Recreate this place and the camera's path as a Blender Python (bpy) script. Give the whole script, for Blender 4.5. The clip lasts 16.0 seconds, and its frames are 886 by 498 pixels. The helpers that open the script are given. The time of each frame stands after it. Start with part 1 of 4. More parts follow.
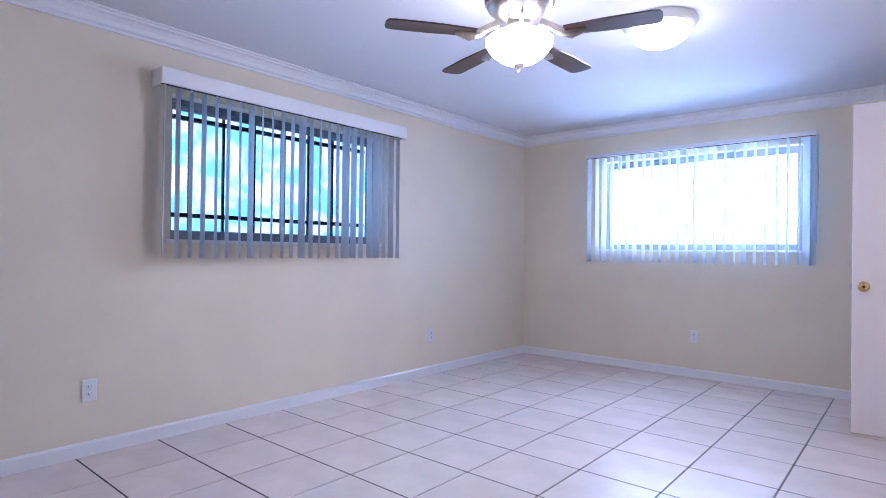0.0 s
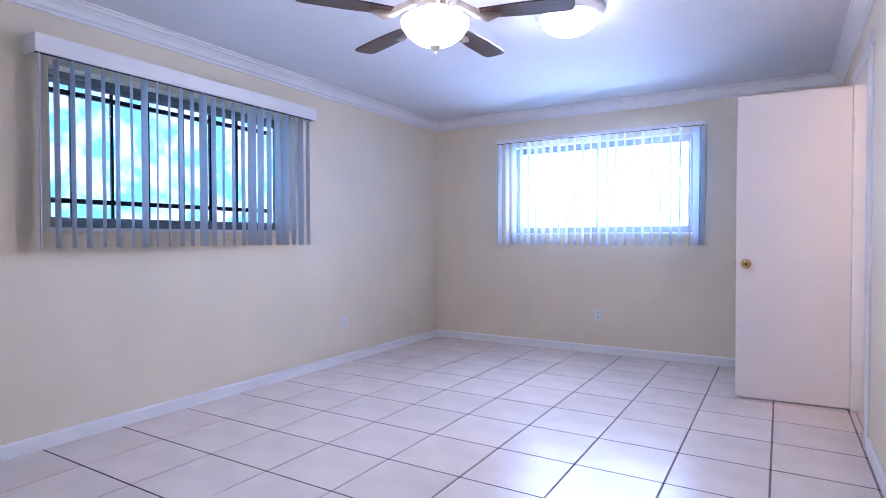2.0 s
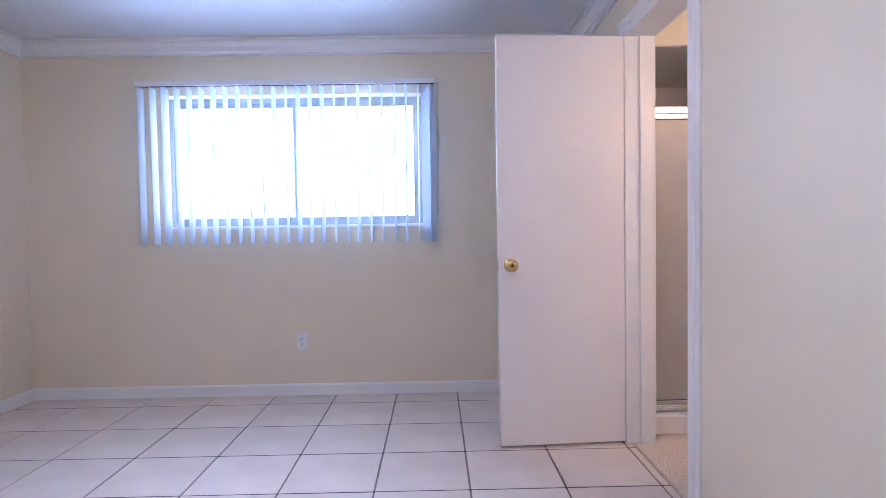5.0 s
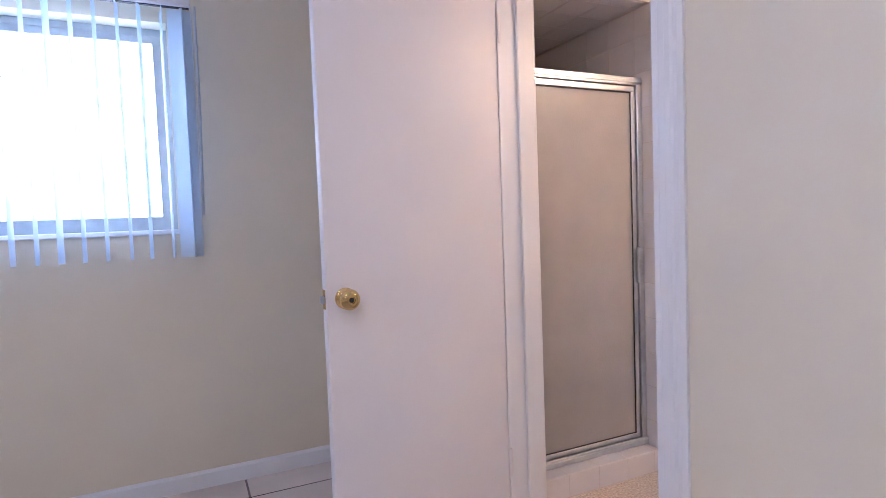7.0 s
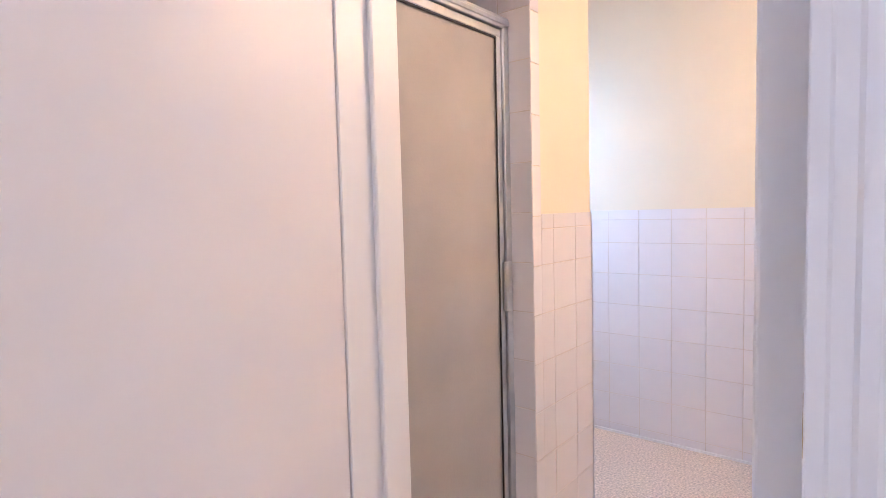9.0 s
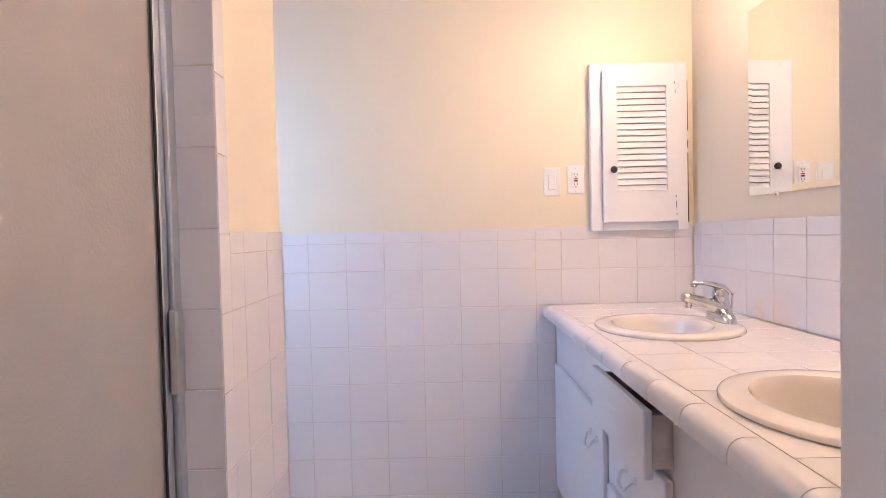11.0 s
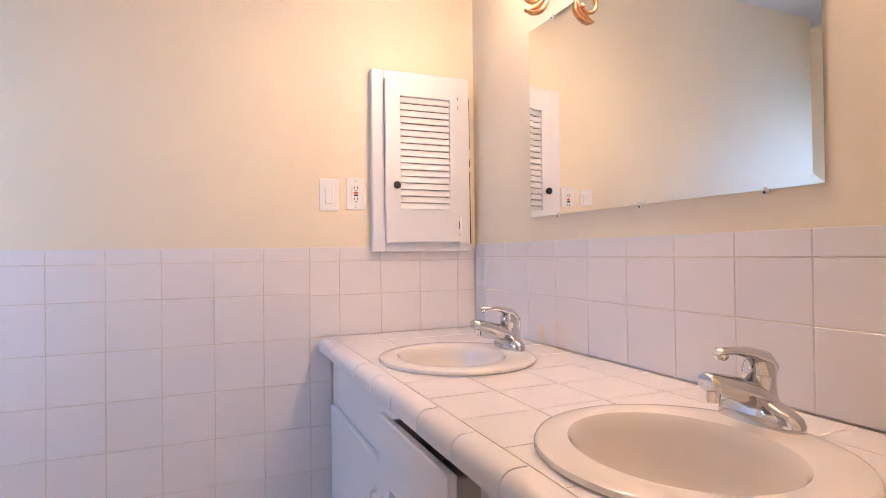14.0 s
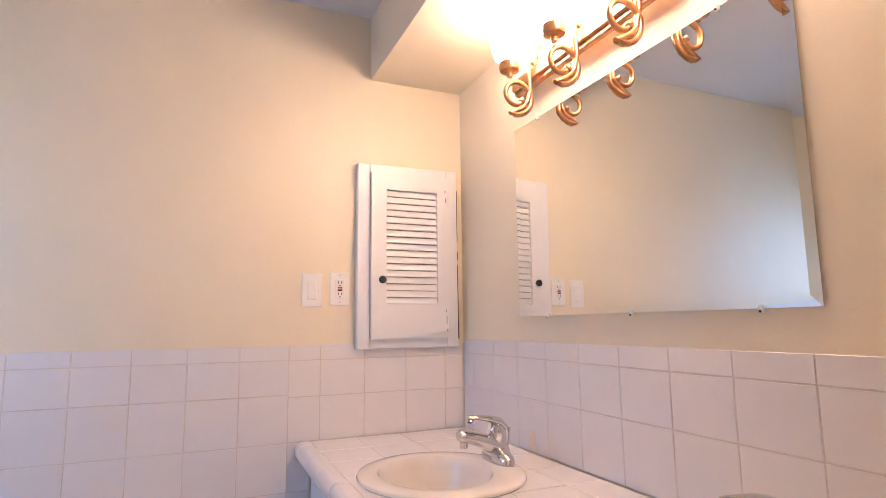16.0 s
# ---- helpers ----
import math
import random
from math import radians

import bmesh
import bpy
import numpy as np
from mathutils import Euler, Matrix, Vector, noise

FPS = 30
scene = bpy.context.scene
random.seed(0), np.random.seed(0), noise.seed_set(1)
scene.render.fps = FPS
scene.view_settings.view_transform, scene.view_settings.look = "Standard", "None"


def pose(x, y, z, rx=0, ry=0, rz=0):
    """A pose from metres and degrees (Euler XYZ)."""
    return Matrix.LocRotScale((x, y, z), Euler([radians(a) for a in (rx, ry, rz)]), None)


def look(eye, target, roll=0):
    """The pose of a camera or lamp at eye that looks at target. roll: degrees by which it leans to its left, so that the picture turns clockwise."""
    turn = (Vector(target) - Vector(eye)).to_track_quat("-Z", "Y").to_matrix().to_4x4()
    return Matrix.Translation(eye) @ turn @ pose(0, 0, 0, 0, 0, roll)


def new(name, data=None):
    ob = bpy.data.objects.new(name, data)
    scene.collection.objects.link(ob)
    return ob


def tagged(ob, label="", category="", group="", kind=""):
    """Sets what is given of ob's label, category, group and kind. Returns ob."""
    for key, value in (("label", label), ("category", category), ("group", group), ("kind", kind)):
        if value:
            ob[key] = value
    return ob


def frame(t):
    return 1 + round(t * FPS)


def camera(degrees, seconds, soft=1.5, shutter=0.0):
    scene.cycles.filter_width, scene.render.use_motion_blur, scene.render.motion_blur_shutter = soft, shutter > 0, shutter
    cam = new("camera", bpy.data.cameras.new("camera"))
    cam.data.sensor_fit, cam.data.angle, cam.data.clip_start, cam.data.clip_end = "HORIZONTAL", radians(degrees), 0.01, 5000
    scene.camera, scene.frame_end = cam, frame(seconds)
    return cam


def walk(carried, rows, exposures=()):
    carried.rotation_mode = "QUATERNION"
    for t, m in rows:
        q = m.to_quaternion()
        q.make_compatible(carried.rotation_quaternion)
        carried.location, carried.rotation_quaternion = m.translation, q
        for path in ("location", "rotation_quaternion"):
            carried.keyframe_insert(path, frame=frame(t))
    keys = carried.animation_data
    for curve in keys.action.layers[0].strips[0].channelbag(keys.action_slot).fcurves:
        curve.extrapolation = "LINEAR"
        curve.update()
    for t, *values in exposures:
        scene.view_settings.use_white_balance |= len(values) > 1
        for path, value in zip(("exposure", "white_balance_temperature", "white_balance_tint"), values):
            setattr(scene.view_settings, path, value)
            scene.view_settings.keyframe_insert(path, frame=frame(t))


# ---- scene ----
cam = camera(76.8, 16.0, soft=0.4)
PATH = [
    (0, (3.371, -5.346, 1.109), (2.074, -3.824, 1.12), 0.7),
    (0.5, (3.359, -5.378, 1.099), (2.177, -3.764, 1.096), 0.3),
    (1, (3.36, -5.383, 1.098), (2.244, -3.723, 1.08), 0.1),
    (1.5, (3.329, -5.365, 1.121), (2.255, -3.679, 1.084), -0.1),
    (2, (3.311, -5.34, 1.105), (2.277, -3.628, 1.066), -0.1),
    (2.5, (3.236, -5.185, 1.115), (2.269, -3.435, 1.065), -0.4),
    (3, (3.171, -4.975, 1.12), (2.314, -3.169, 1.07), -0.5),
    (3.5, (3.046, -4.708, 1.107), (2.349, -2.834, 1.048), -0.7),
    (4, (2.94, -4.425, 1.092), (2.477, -2.48, 1.041), -0.9),
    (4.2, (2.901, -4.302, 1.083), (2.536, -2.336, 1.027), -1.0),
    (6.3, (2.588, -3.042, 1.16), (3.139, -1.121, 1.069), -1.3),
    (6.5, (2.611, -2.948, 1.152), (3.224, -1.046, 1.069), -1.7),
    (7, (2.67, -2.678, 1.158), (3.511, -0.867, 1.051), -2.1),
    (7.5, (2.692, -2.417, 1.155), (3.821, -0.77, 1.039), -2.1),
    (8, (2.763, -2.113, 1.142), (4.041, -0.579, 1.031), -2.4),
    (8.2, (2.824, -2.049, 1.172), (4.118, -0.53, 1.048), -2.1),
    (10.3, (3.339, -1.354, 1.122), (5.285, -0.902, 1.048), -1.7),
    (10.5, (3.384, -1.341, 1.12), (5.356, -1.01, 1.054), -1.6),
    (11, (3.474, -1.291, 1.129), (5.473, -1.286, 1.076), -1.3),
    (11.5, (3.525, -1.293, 1.132), (5.513, -1.506, 1.113), -1.3),
    (12, (3.623, -1.319, 1.12), (5.588, -1.692, 1.114), -1.2),
    (12.5, (3.692, -1.343, 1.127), (5.626, -1.855, 1.122), -1.0),
    (13, (3.723, -1.36, 1.124), (5.613, -2.013, 1.128), -0.6),
    (13.5, (3.743, -1.342, 1.118), (5.601, -2.081, 1.133), -0.6),
    (14, (3.77, -1.337, 1.118), (5.614, -2.111, 1.135), -0.7),
    (14.5, (3.778, -1.347, 1.123), (5.617, -2.132, 1.143), -0.8),
    (15, (3.79, -1.363, 1.151), (5.629, -2.15, 1.189), -0.7),
    (15.5, (3.803, -1.386, 1.189), (5.64, -2.167, 1.316), -0.7),
    (16, (3.807, -1.385, 1.21), (5.626, -2.172, 1.478), -0.7),
]
EXPOSURES = [(0.0, 0.56, 4990, 31), (3.0, 0.59, 5070, 32), (4.0, 0.60, 5180, 33), (6.3, 0.28, 5380, 30), (7.0, 0.42, 5380, 30), (7.5, 0.64, 5500, 29), (8.2, 0.86, 5660, 28), (10.3, 0.46, 5480, 28), (11.0, 0.44, 5400, 28), (13.0, 0.30, 5540, 29), (14.0, 0.29, 5580, 29), (16.0, 0.11, 5700, 31)]
walk(cam, [(t, look(eye, target, roll)) for t, eye, target, roll in PATH], EXPOSURES)

# ---- world and daylight ----
world = bpy.data.worlds.new("world")
world.use_nodes = True
scene.world = world
sky = world.node_tree.nodes.new("ShaderNodeTexSky")
sky.sky_type, sky.sun_disc, sky.sun_elevation, sky.sun_rotation = "NISHITA", False, radians(50), radians(150)
world.node_tree.links.new(sky.outputs[0], world.node_tree.nodes["Background"].inputs[0])
world.node_tree.nodes["Background"].inputs[1].default_value = 0.12


def window_light(name, m, w, h, watts, colour):
    data = bpy.data.lights.new(name, "AREA")
    data.shape, data.size, data.size_y, data.energy, data.color = "RECTANGLE", w, h, watts, colour
    lamp = new(name, data)
    lamp.matrix_world = m
    return lamp


DAY = (0.45, 0.72, 1.0)
window_light("daylight_north", look((1.79, 0.22, 1.6), (1.79, -1, 1.3)), 1.6, 0.8, 21, DAY)
window_light("daylight_nook", look((5.24, 0.04, 1.45), (5.6, -1, 0.9)), 0.44, 0.8, 6.5, DAY)

# ---- sizes ----
W, H = 3.71, 2.39            # bedroom's east wall and the ceiling
SOUTH = -6.7                 # wall behind the walk's start
BX, E, S = 3.842, 5.78, -2.32  # bathroom's west, east and south faces
P, PX, PE = -0.86, 4.55, 4.965  # shower wall's face, the opening's edge and the wall's end
D0, D1, DH = -1.682, -0.965, 2.08  # doorway
NB = 0.05                    # north face of shower and nook
SHZ = 2.06                   # shower ceiling
CT = 0.828                   # counter


# ---- materials ----
def material(name, colour, rough=0.5, metal=0.0, vary=0.06, scale=6.0, fine=120.0, bump=0.05, rnd=0.0, coat=0.0, depth=0.002, spec=0.5):
    m = bpy.data.materials.new(name)
    m.use_nodes = True
    t = m.node_tree
    b = t.nodes["Principled BSDF"]
    b.inputs["Roughness"].default_value, b.inputs["Metallic"].default_value = rough, metal
    b.inputs["Coat Weight"].default_value, b.inputs["Coat Roughness"].default_value = coat, 0.06
    b.inputs["Specular IOR Level"].default_value = spec
    c = t.nodes.new("ShaderNodeTexCoord")
    n1, n2 = t.nodes.new("ShaderNodeTexNoise"), t.nodes.new("ShaderNodeTexNoise")
    n1.inputs["Scale"].default_value, n1.inputs["Detail"].default_value = scale, 4
    n2.inputs["Scale"].default_value, n2.inputs["Detail"].default_value = fine, 3
    t.links.new(c.outputs["Object"], n1.inputs["Vector"])
    t.links.new(c.outputs["Object"], n2.inputs["Vector"])
    h = t.nodes.new("ShaderNodeHueSaturation")
    h.inputs["Color"].default_value = (*colour, 1)
    r = t.nodes.new("ShaderNodeMapRange")
    r.inputs["From Min"].default_value, r.inputs["From Max"].default_value = 0.3, 0.7
    r.inputs["To Min"].default_value, r.inputs["To Max"].default_value = 1 - vary, 1 + vary
    t.links.new(n1.outputs["Fac"], r.inputs["Value"])
    last = r.outputs["Result"]
    if rnd:
        o, q, s = t.nodes.new("ShaderNodeObjectInfo"), t.nodes.new("ShaderNodeMapRange"), t.nodes.new("ShaderNodeMath")
        q.inputs["To Min"].default_value, q.inputs["To Max"].default_value, s.operation = 1 - rnd, 1 + rnd, "MULTIPLY"
        t.links.new(o.outputs["Random"], q.inputs["Value"])
        t.links.new(q.outputs["Result"], s.inputs[0])
        t.links.new(last, s.inputs[1])
        last = s.outputs[0]
    t.links.new(last, h.inputs["Value"])
    t.links.new(h.outputs["Color"], b.inputs["Base Color"])
    if bump:
        u = t.nodes.new("ShaderNodeBump")
        u.inputs["Strength"].default_value, u.inputs["Distance"].default_value = bump, depth
        t.links.new(n2.outputs["Fac"], u.inputs["Height"])
        t.links.new(u.outputs["Normal"], b.inputs["Normal"])
    w = t.nodes.new("ShaderNodeMapRange")
    w.inputs["To Min"].default_value, w.inputs["To Max"].default_value = rough * 0.85, min(1, rough * 1.2)
    t.links.new(n1.outputs["Fac"], w.inputs["Value"])
    t.links.new(w.outputs["Result"], b.inputs["Roughness"])
    return m


def glowing(name, colour, strength):
    m = bpy.data.materials.new(name)
    m.use_nodes = True
    b = m.node_tree.nodes["Principled BSDF"]
    b.inputs["Base Color"].default_value = (0.9, 0.88, 0.84, 1)
    b.inputs["Emission Color"].default_value, b.inputs["Emission Strength"].default_value = (*colour, 1), strength
    return m


def wood(name, dark, light):
    m = material(name, dark, 0.32, bump=0.04, coat=0.3)
    t = m.node_tree
    c, mp, wv, rp = (t.nodes.new(k) for k in ("ShaderNodeTexCoord", "ShaderNodeMapping", "ShaderNodeTexNoise", "ShaderNodeValToRGB"))
    mp.inputs["Scale"].default_value = (3, 45, 45)
    wv.inputs["Scale"].default_value, wv.inputs["Detail"].default_value = 2.0, 6
    rp.color_ramp.elements[0].color, rp.color_ramp.elements[1].color = (*dark, 1), (*light, 1)
    rp.color_ramp.elements[0].position, rp.color_ramp.elements[1].position = 0.35, 0.7
    t.links.new(c.outputs["Object"], mp.inputs["Vector"])
    t.links.new(mp.outputs["Vector"], wv.inputs["Vector"])
    t.links.new(wv.outputs["Fac"], rp.inputs["Fac"])
    t.links.new(rp.outputs["Color"], t.nodes["Principled BSDF"].inputs["Base Color"])
    return m


WALL = material("cream_wall_paint", (0.81, 0.725, 0.56), 0.50, vary=0.03, scale=2.5, fine=95, bump=0.32, depth=0.0015)
CEIL = material("white_ceiling_paint", (0.72, 0.73, 0.75), 0.8, vary=0.02, scale=2, fine=90, bump=0.25, depth=0.003)
TRIM = material("white_gloss_trim_paint", (0.84, 0.83, 0.82), 0.32, vary=0.02, scale=4, fine=60, bump=0.05, depth=0.001)
DOORM = material("white_door_paint", (0.83, 0.79, 0.78), 0.36, vary=0.02, scale=3, fine=220, bump=0.06, depth=0.0008)
FTILE = material("cream_floor_tile", (0.72, 0.63, 0.57), 0.24, vary=0.07, scale=3.5, fine=26, bump=0.22, rnd=0.035, depth=0.003)
DARKJ = material("dark_floor_joint", (0.035, 0.03, 0.035), 0.9, vary=0.2, scale=9, fine=300, bump=0.2)
GROUT = material("grey_floor_grout", (0.20, 0.165, 0.165), 0.9, vary=0.15, scale=12, fine=300, bump=0.3)
WTILE = material("white_glazed_tile", (0.80, 0.77, 0.77), 0.10, vary=0.015, scale=6, fine=14, bump=0.04, rnd=0.012, depth=0.0015)
WGROUT = material("pale_tile_grout", (0.70, 0.62, 0.54), 0.85, vary=0.12, scale=10, fine=300, bump=0.2)
TERR = material("speckled_vinyl_floor", (0.64, 0.54, 0.44), 0.35, vary=0.35, scale=110, fine=300, bump=0.04)
GSLAT = material("grey_vinyl_slat", (0.70, 0.69, 0.72), 0.5, vary=0.05, scale=4, fine=180, bump=0.05)
SLAT = material("vinyl_blind_slat", (0.76, 0.78, 0.80), 0.5, vary=0.03, scale=4, fine=180, bump=0.05)
ALU = material("anodised_aluminium", (0.62, 0.64, 0.66), 0.30, 1.0, vary=0.08, scale=20, fine=200, bump=0.03)
DARKALU = material("dark_bronze_window_frame", (0.03, 0.035, 0.05), 0.4, 0.4, vary=0.1)
GREYALU = material("weathered_aluminium_sash", (0.20, 0.24, 0.27), 0.4, 0.5, vary=0.1, scale=20)
MIDALU = material("pale_aluminium_sash", (0.42, 0.47, 0.50), 0.4, 0.4, vary=0.08, scale=20)
CHROME = material("polished_chrome", (0.66, 0.66, 0.67), 0.06, 1.0, vary=0.03, bump=0)
BRASS = material("polished_brass", (0.68, 0.48, 0.20), 0.06, 1.0, vary=0.05, bump=0)
NICKEL = material("brushed_nickel", (0.62, 0.56, 0.48), 0.30, 1.0, vary=0.08, scale=30, bump=0.02)
BRONZE = material("antique_copper_bronze", (0.56, 0.31, 0.15), 0.30, 0.9, vary=0.25, scale=25, fine=200, bump=0.08)
GOLDM = material("hammered_gold_plate", (0.80, 0.66, 0.38), 0.28, 0.9, vary=0.35, scale=60, fine=70, bump=0.6, depth=0.004)
WALNUT = wood("dark_walnut_blade", (0.025, 0.012, 0.010), (0.085, 0.040, 0.028))
BASIN = material("cream_porcelain", (0.80, 0.75, 0.70), 0.10, vary=0.02, scale=5, bump=0.0, coat=0.3)
PLASTIC = material("white_plastic", (0.82, 0.82, 0.81), 0.35, vary=0.02, bump=0.02)
BLACK = material("black_slot", (0.015, 0.015, 0.015), 0.5, bump=0)
RED = material("red_button", (0.55, 0.04, 0.03), 0.4, bump=0)
DRAWERWOOD = material("grey_drawer_side", (0.60, 0.54, 0.49), 0.6, vary=0.1, scale=15)
# cabinet back coloured dark: the shade behind the louvres is put into it
SHADEDBACK = material("dim_cabinet_inside", (0.20, 0.17, 0.15), 0.7, vary=0.1, scale=15)
CABP = material("white_cabinet_paint", (0.80, 0.80, 0.82), 0.30, vary=0.02, scale=3, fine=50, bump=0.04)
RUST = material("water_stain", (0.74, 0.62, 0.50), 0.3, vary=0.08, scale=30)
FROST = material("obscure_shower_glass", (0.39, 0.375, 0.36), 0.30, vary=0.06, scale=5, fine=140, bump=0.35, depth=0.002)
BULB = glowing("lit_fan_glass", (1.0, 0.88, 0.74), 21.5)
DOME = glowing("lit_dome_glass", (1.0, 0.90, 0.80), 20.0)
SHADE = glowing("lit_vanity_glass", (1.0, 0.74, 0.46), 34.0)


def sky_glow(name, a, b, strength):
    m = bpy.data.materials.new(name)
    m.use_nodes = True
    t = m.node_tree
    t.nodes.remove(t.nodes["Principled BSDF"])
    e, n, r, c = (t.nodes.new(k) for k in ("ShaderNodeEmission", "ShaderNodeTexNoise", "ShaderNodeValToRGB", "ShaderNodeTexCoord"))
    n.inputs["Scale"].default_value, n.inputs["Detail"].default_value = 5.0, 8
    r.color_ramp.elements[0].color, r.color_ramp.elements[1].color = (*a, 1), (*b, 1)
    r.color_ramp.elements[0].position, r.color_ramp.elements[1].position = 0.4, 0.62
    t.links.new(c.outputs["Object"], n.inputs["Vector"])
    t.links.new(n.outputs["Fac"], r.inputs["Fac"])
    t.links.new(r.outputs["Color"], e.inputs["Color"])
    e.inputs["Strength"].default_value = strength
    t.links.new(e.outputs[0], t.nodes["Material Output"].inputs["Surface"])
    return m


def translucent(m, part_through):
    t = m.node_tree
    b, o = t.nodes["Principled BSDF"], t.nodes["Material Output"]
    s, x = t.nodes.new("ShaderNodeBsdfTranslucent"), t.nodes.new("ShaderNodeMixShader")
    s.inputs["Color"].default_value = (0.72, 0.80, 0.88, 1)
    x.inputs["Fac"].default_value = part_through
    t.links.new(b.outputs[0], x.inputs[1])
    t.links.new(s.outputs[0], x.inputs[2])
    t.links.new(x.outputs[0], o.inputs["Surface"])


translucent(SLAT, 0.6)
translucent(GSLAT, 0.38)
MIRROR = material("mirror_silver", (0.86, 0.88, 0.87), 0.005, 1.0, vary=0.0, bump=0)
GLASS = bpy.data.materials.new("window_glass")
GLASS.use_nodes = True
GLASS.node_tree.nodes["Principled BSDF"].inputs["Transmission Weight"].default_value = 1.0
GLASS.node_tree.nodes["Principled BSDF"].inputs["Roughness"].default_value = 0.0
GLASS.node_tree.nodes["Principled BSDF"].inputs["IOR"].default_value = 1.1


# ---- mesh helpers ----
def box(bm, x0, x1, y0, y1, z0, z1, bevel=0.0, seg=1):
    made = bmesh.ops.create_cube(bm, size=1.0, matrix=Matrix.Translation(((x0 + x1) / 2, (y0 + y1) / 2, (z0 + z1) / 2)) @ Matrix.Diagonal((abs(x1 - x0), abs(y1 - y0), abs(z1 - z0), 1)))
    if bevel:
        edges = {e for v in made["verts"] for e in v.link_edges}
        bmesh.ops.bevel(bm, geom=list(edges), offset=bevel, segments=seg, affect="EDGES", profile=0.5)
    return bm


def boxes(*rows, bevel=0.0):
    bm = bmesh.new()
    for r in rows:
        box(bm, *r, bevel=bevel)
    return bm


def lathe(profile, n=32, m=None, sx=1.0, sy=1.0, bm=None, caps=True):
    bm = bm or bmesh.new()
    m = m or Matrix()
    rings = [[bm.verts.new(m @ Vector((r * sx * math.cos(2 * math.pi * k / n), r * sy * math.sin(2 * math.pi * k / n), z))) for k in range(n)] for r, z in profile]
    for a, b in zip(rings, rings[1:]):
        for k in range(n):
            bm.faces.new((a[k], a[(k + 1) % n], b[(k + 1) % n], b[k]))
    if caps and profile[0][0] > 1e-5:
        bm.faces.new(list(reversed(rings[0])))
    if caps and profile[-1][0] > 1e-5:
        bm.faces.new(rings[-1])
    bmesh.ops.remove_doubles(bm, verts=bm.verts, dist=1e-6)
    bmesh.ops.recalc_face_normals(bm, faces=bm.faces)
    return bm


def tube(points, radii, n=12, bm=None, flat=1.0):
    bm = bm or bmesh.new()
    pts = [Vector(p) for p in points]
    if not hasattr(radii, "__len__"):
        radii = [radii] * len(pts)
    rings, side = [], None
    for i, p in enumerate(pts):
        d = (pts[min(i + 1, len(pts) - 1)] - pts[max(i - 1, 0)]).normalized()
        if side is None:
            side = d.orthogonal().normalized() if abs(d.x) > 0.9 else Vector((1, 0, 0))
        side = (side - d * side.dot(d)).normalized()
        up = d.cross(side)
        rings.append([bm.verts.new(p + radii[i] * (side * math.cos(2 * math.pi * k / n) + up * flat * math.sin(2 * math.pi * k / n))) for k in range(n)])
    for a, b in zip(rings, rings[1:]):
        for k in range(n):
            bm.faces.new((a[k], a[(k + 1) % n], b[(k + 1) % n], b[k]))
    bm.faces.new(list(reversed(rings[0])))
    bm.faces.new(rings[-1])
    bmesh.ops.recalc_face_normals(bm, faces=bm.faces)
    return bm


def sweep(profile, path):
    """A closed profile of (out, up) pairs along a level path; out is to the right of the way walked."""
    bm = bmesh.new()
    rings, n = [], len(path)
    for i, p in enumerate(path):
        a = (Vector(path[i]) - Vector(path[i - 1])).normalized() if i else None
        b = (Vector(path[i + 1]) - Vector(path[i])).normalized() if i < n - 1 else None
        ra = Vector((a.y, -a.x)) if a else None
        rb = Vector((b.y, -b.x)) if b else None
        r = ra if rb is None else rb if ra is None else (ra + rb) / (1 + ra.dot(rb))
        rings.append([bm.verts.new((p[0] + r.x * o, p[1] + r.y * o, u)) for o, u in profile])
    for a, b in zip(rings, rings[1:]):
        for k in range(len(profile)):
            bm.faces.new((a[k], a[(k + 1) % len(profile)], b[(k + 1) % len(profile)], b[k]))
    bm.faces.new(list(reversed(rings[0])))
    bm.faces.new(rings[-1])
    bmesh.ops.recalc_face_normals(bm, faces=bm.faces)
    return bm


def mesh_of(name, bm, mat, smooth=False):
    me = bpy.data.meshes.new(name)
    bm.to_mesh(me)
    bm.free()
    me.materials.append(mat)
    if smooth:
        me.shade_smooth()
        me.set_sharp_from_angle(angle=radians(38))
    return me


def part(name, bm, mat, parent=None, label="", smooth=False):
    ob = new(name, mesh_of(name, bm, mat, smooth))
    if parent:
        ob.parent = parent
    return tagged(ob, label) if label else ob


def thing(name, label, category, at=(0, 0, 0), group="", turn=0.0):
    ob = new(name)
    ob.empty_display_size = 0.1
    ob.matrix_basis = pose(*at, 0, 0, turn)
    return tagged(ob, label, category, group)


def structure(name, bm, mat, label="", category="", smooth=False):
    return tagged(part(name, bm, mat, smooth=smooth), label, category, kind="structure")


TILES = {}


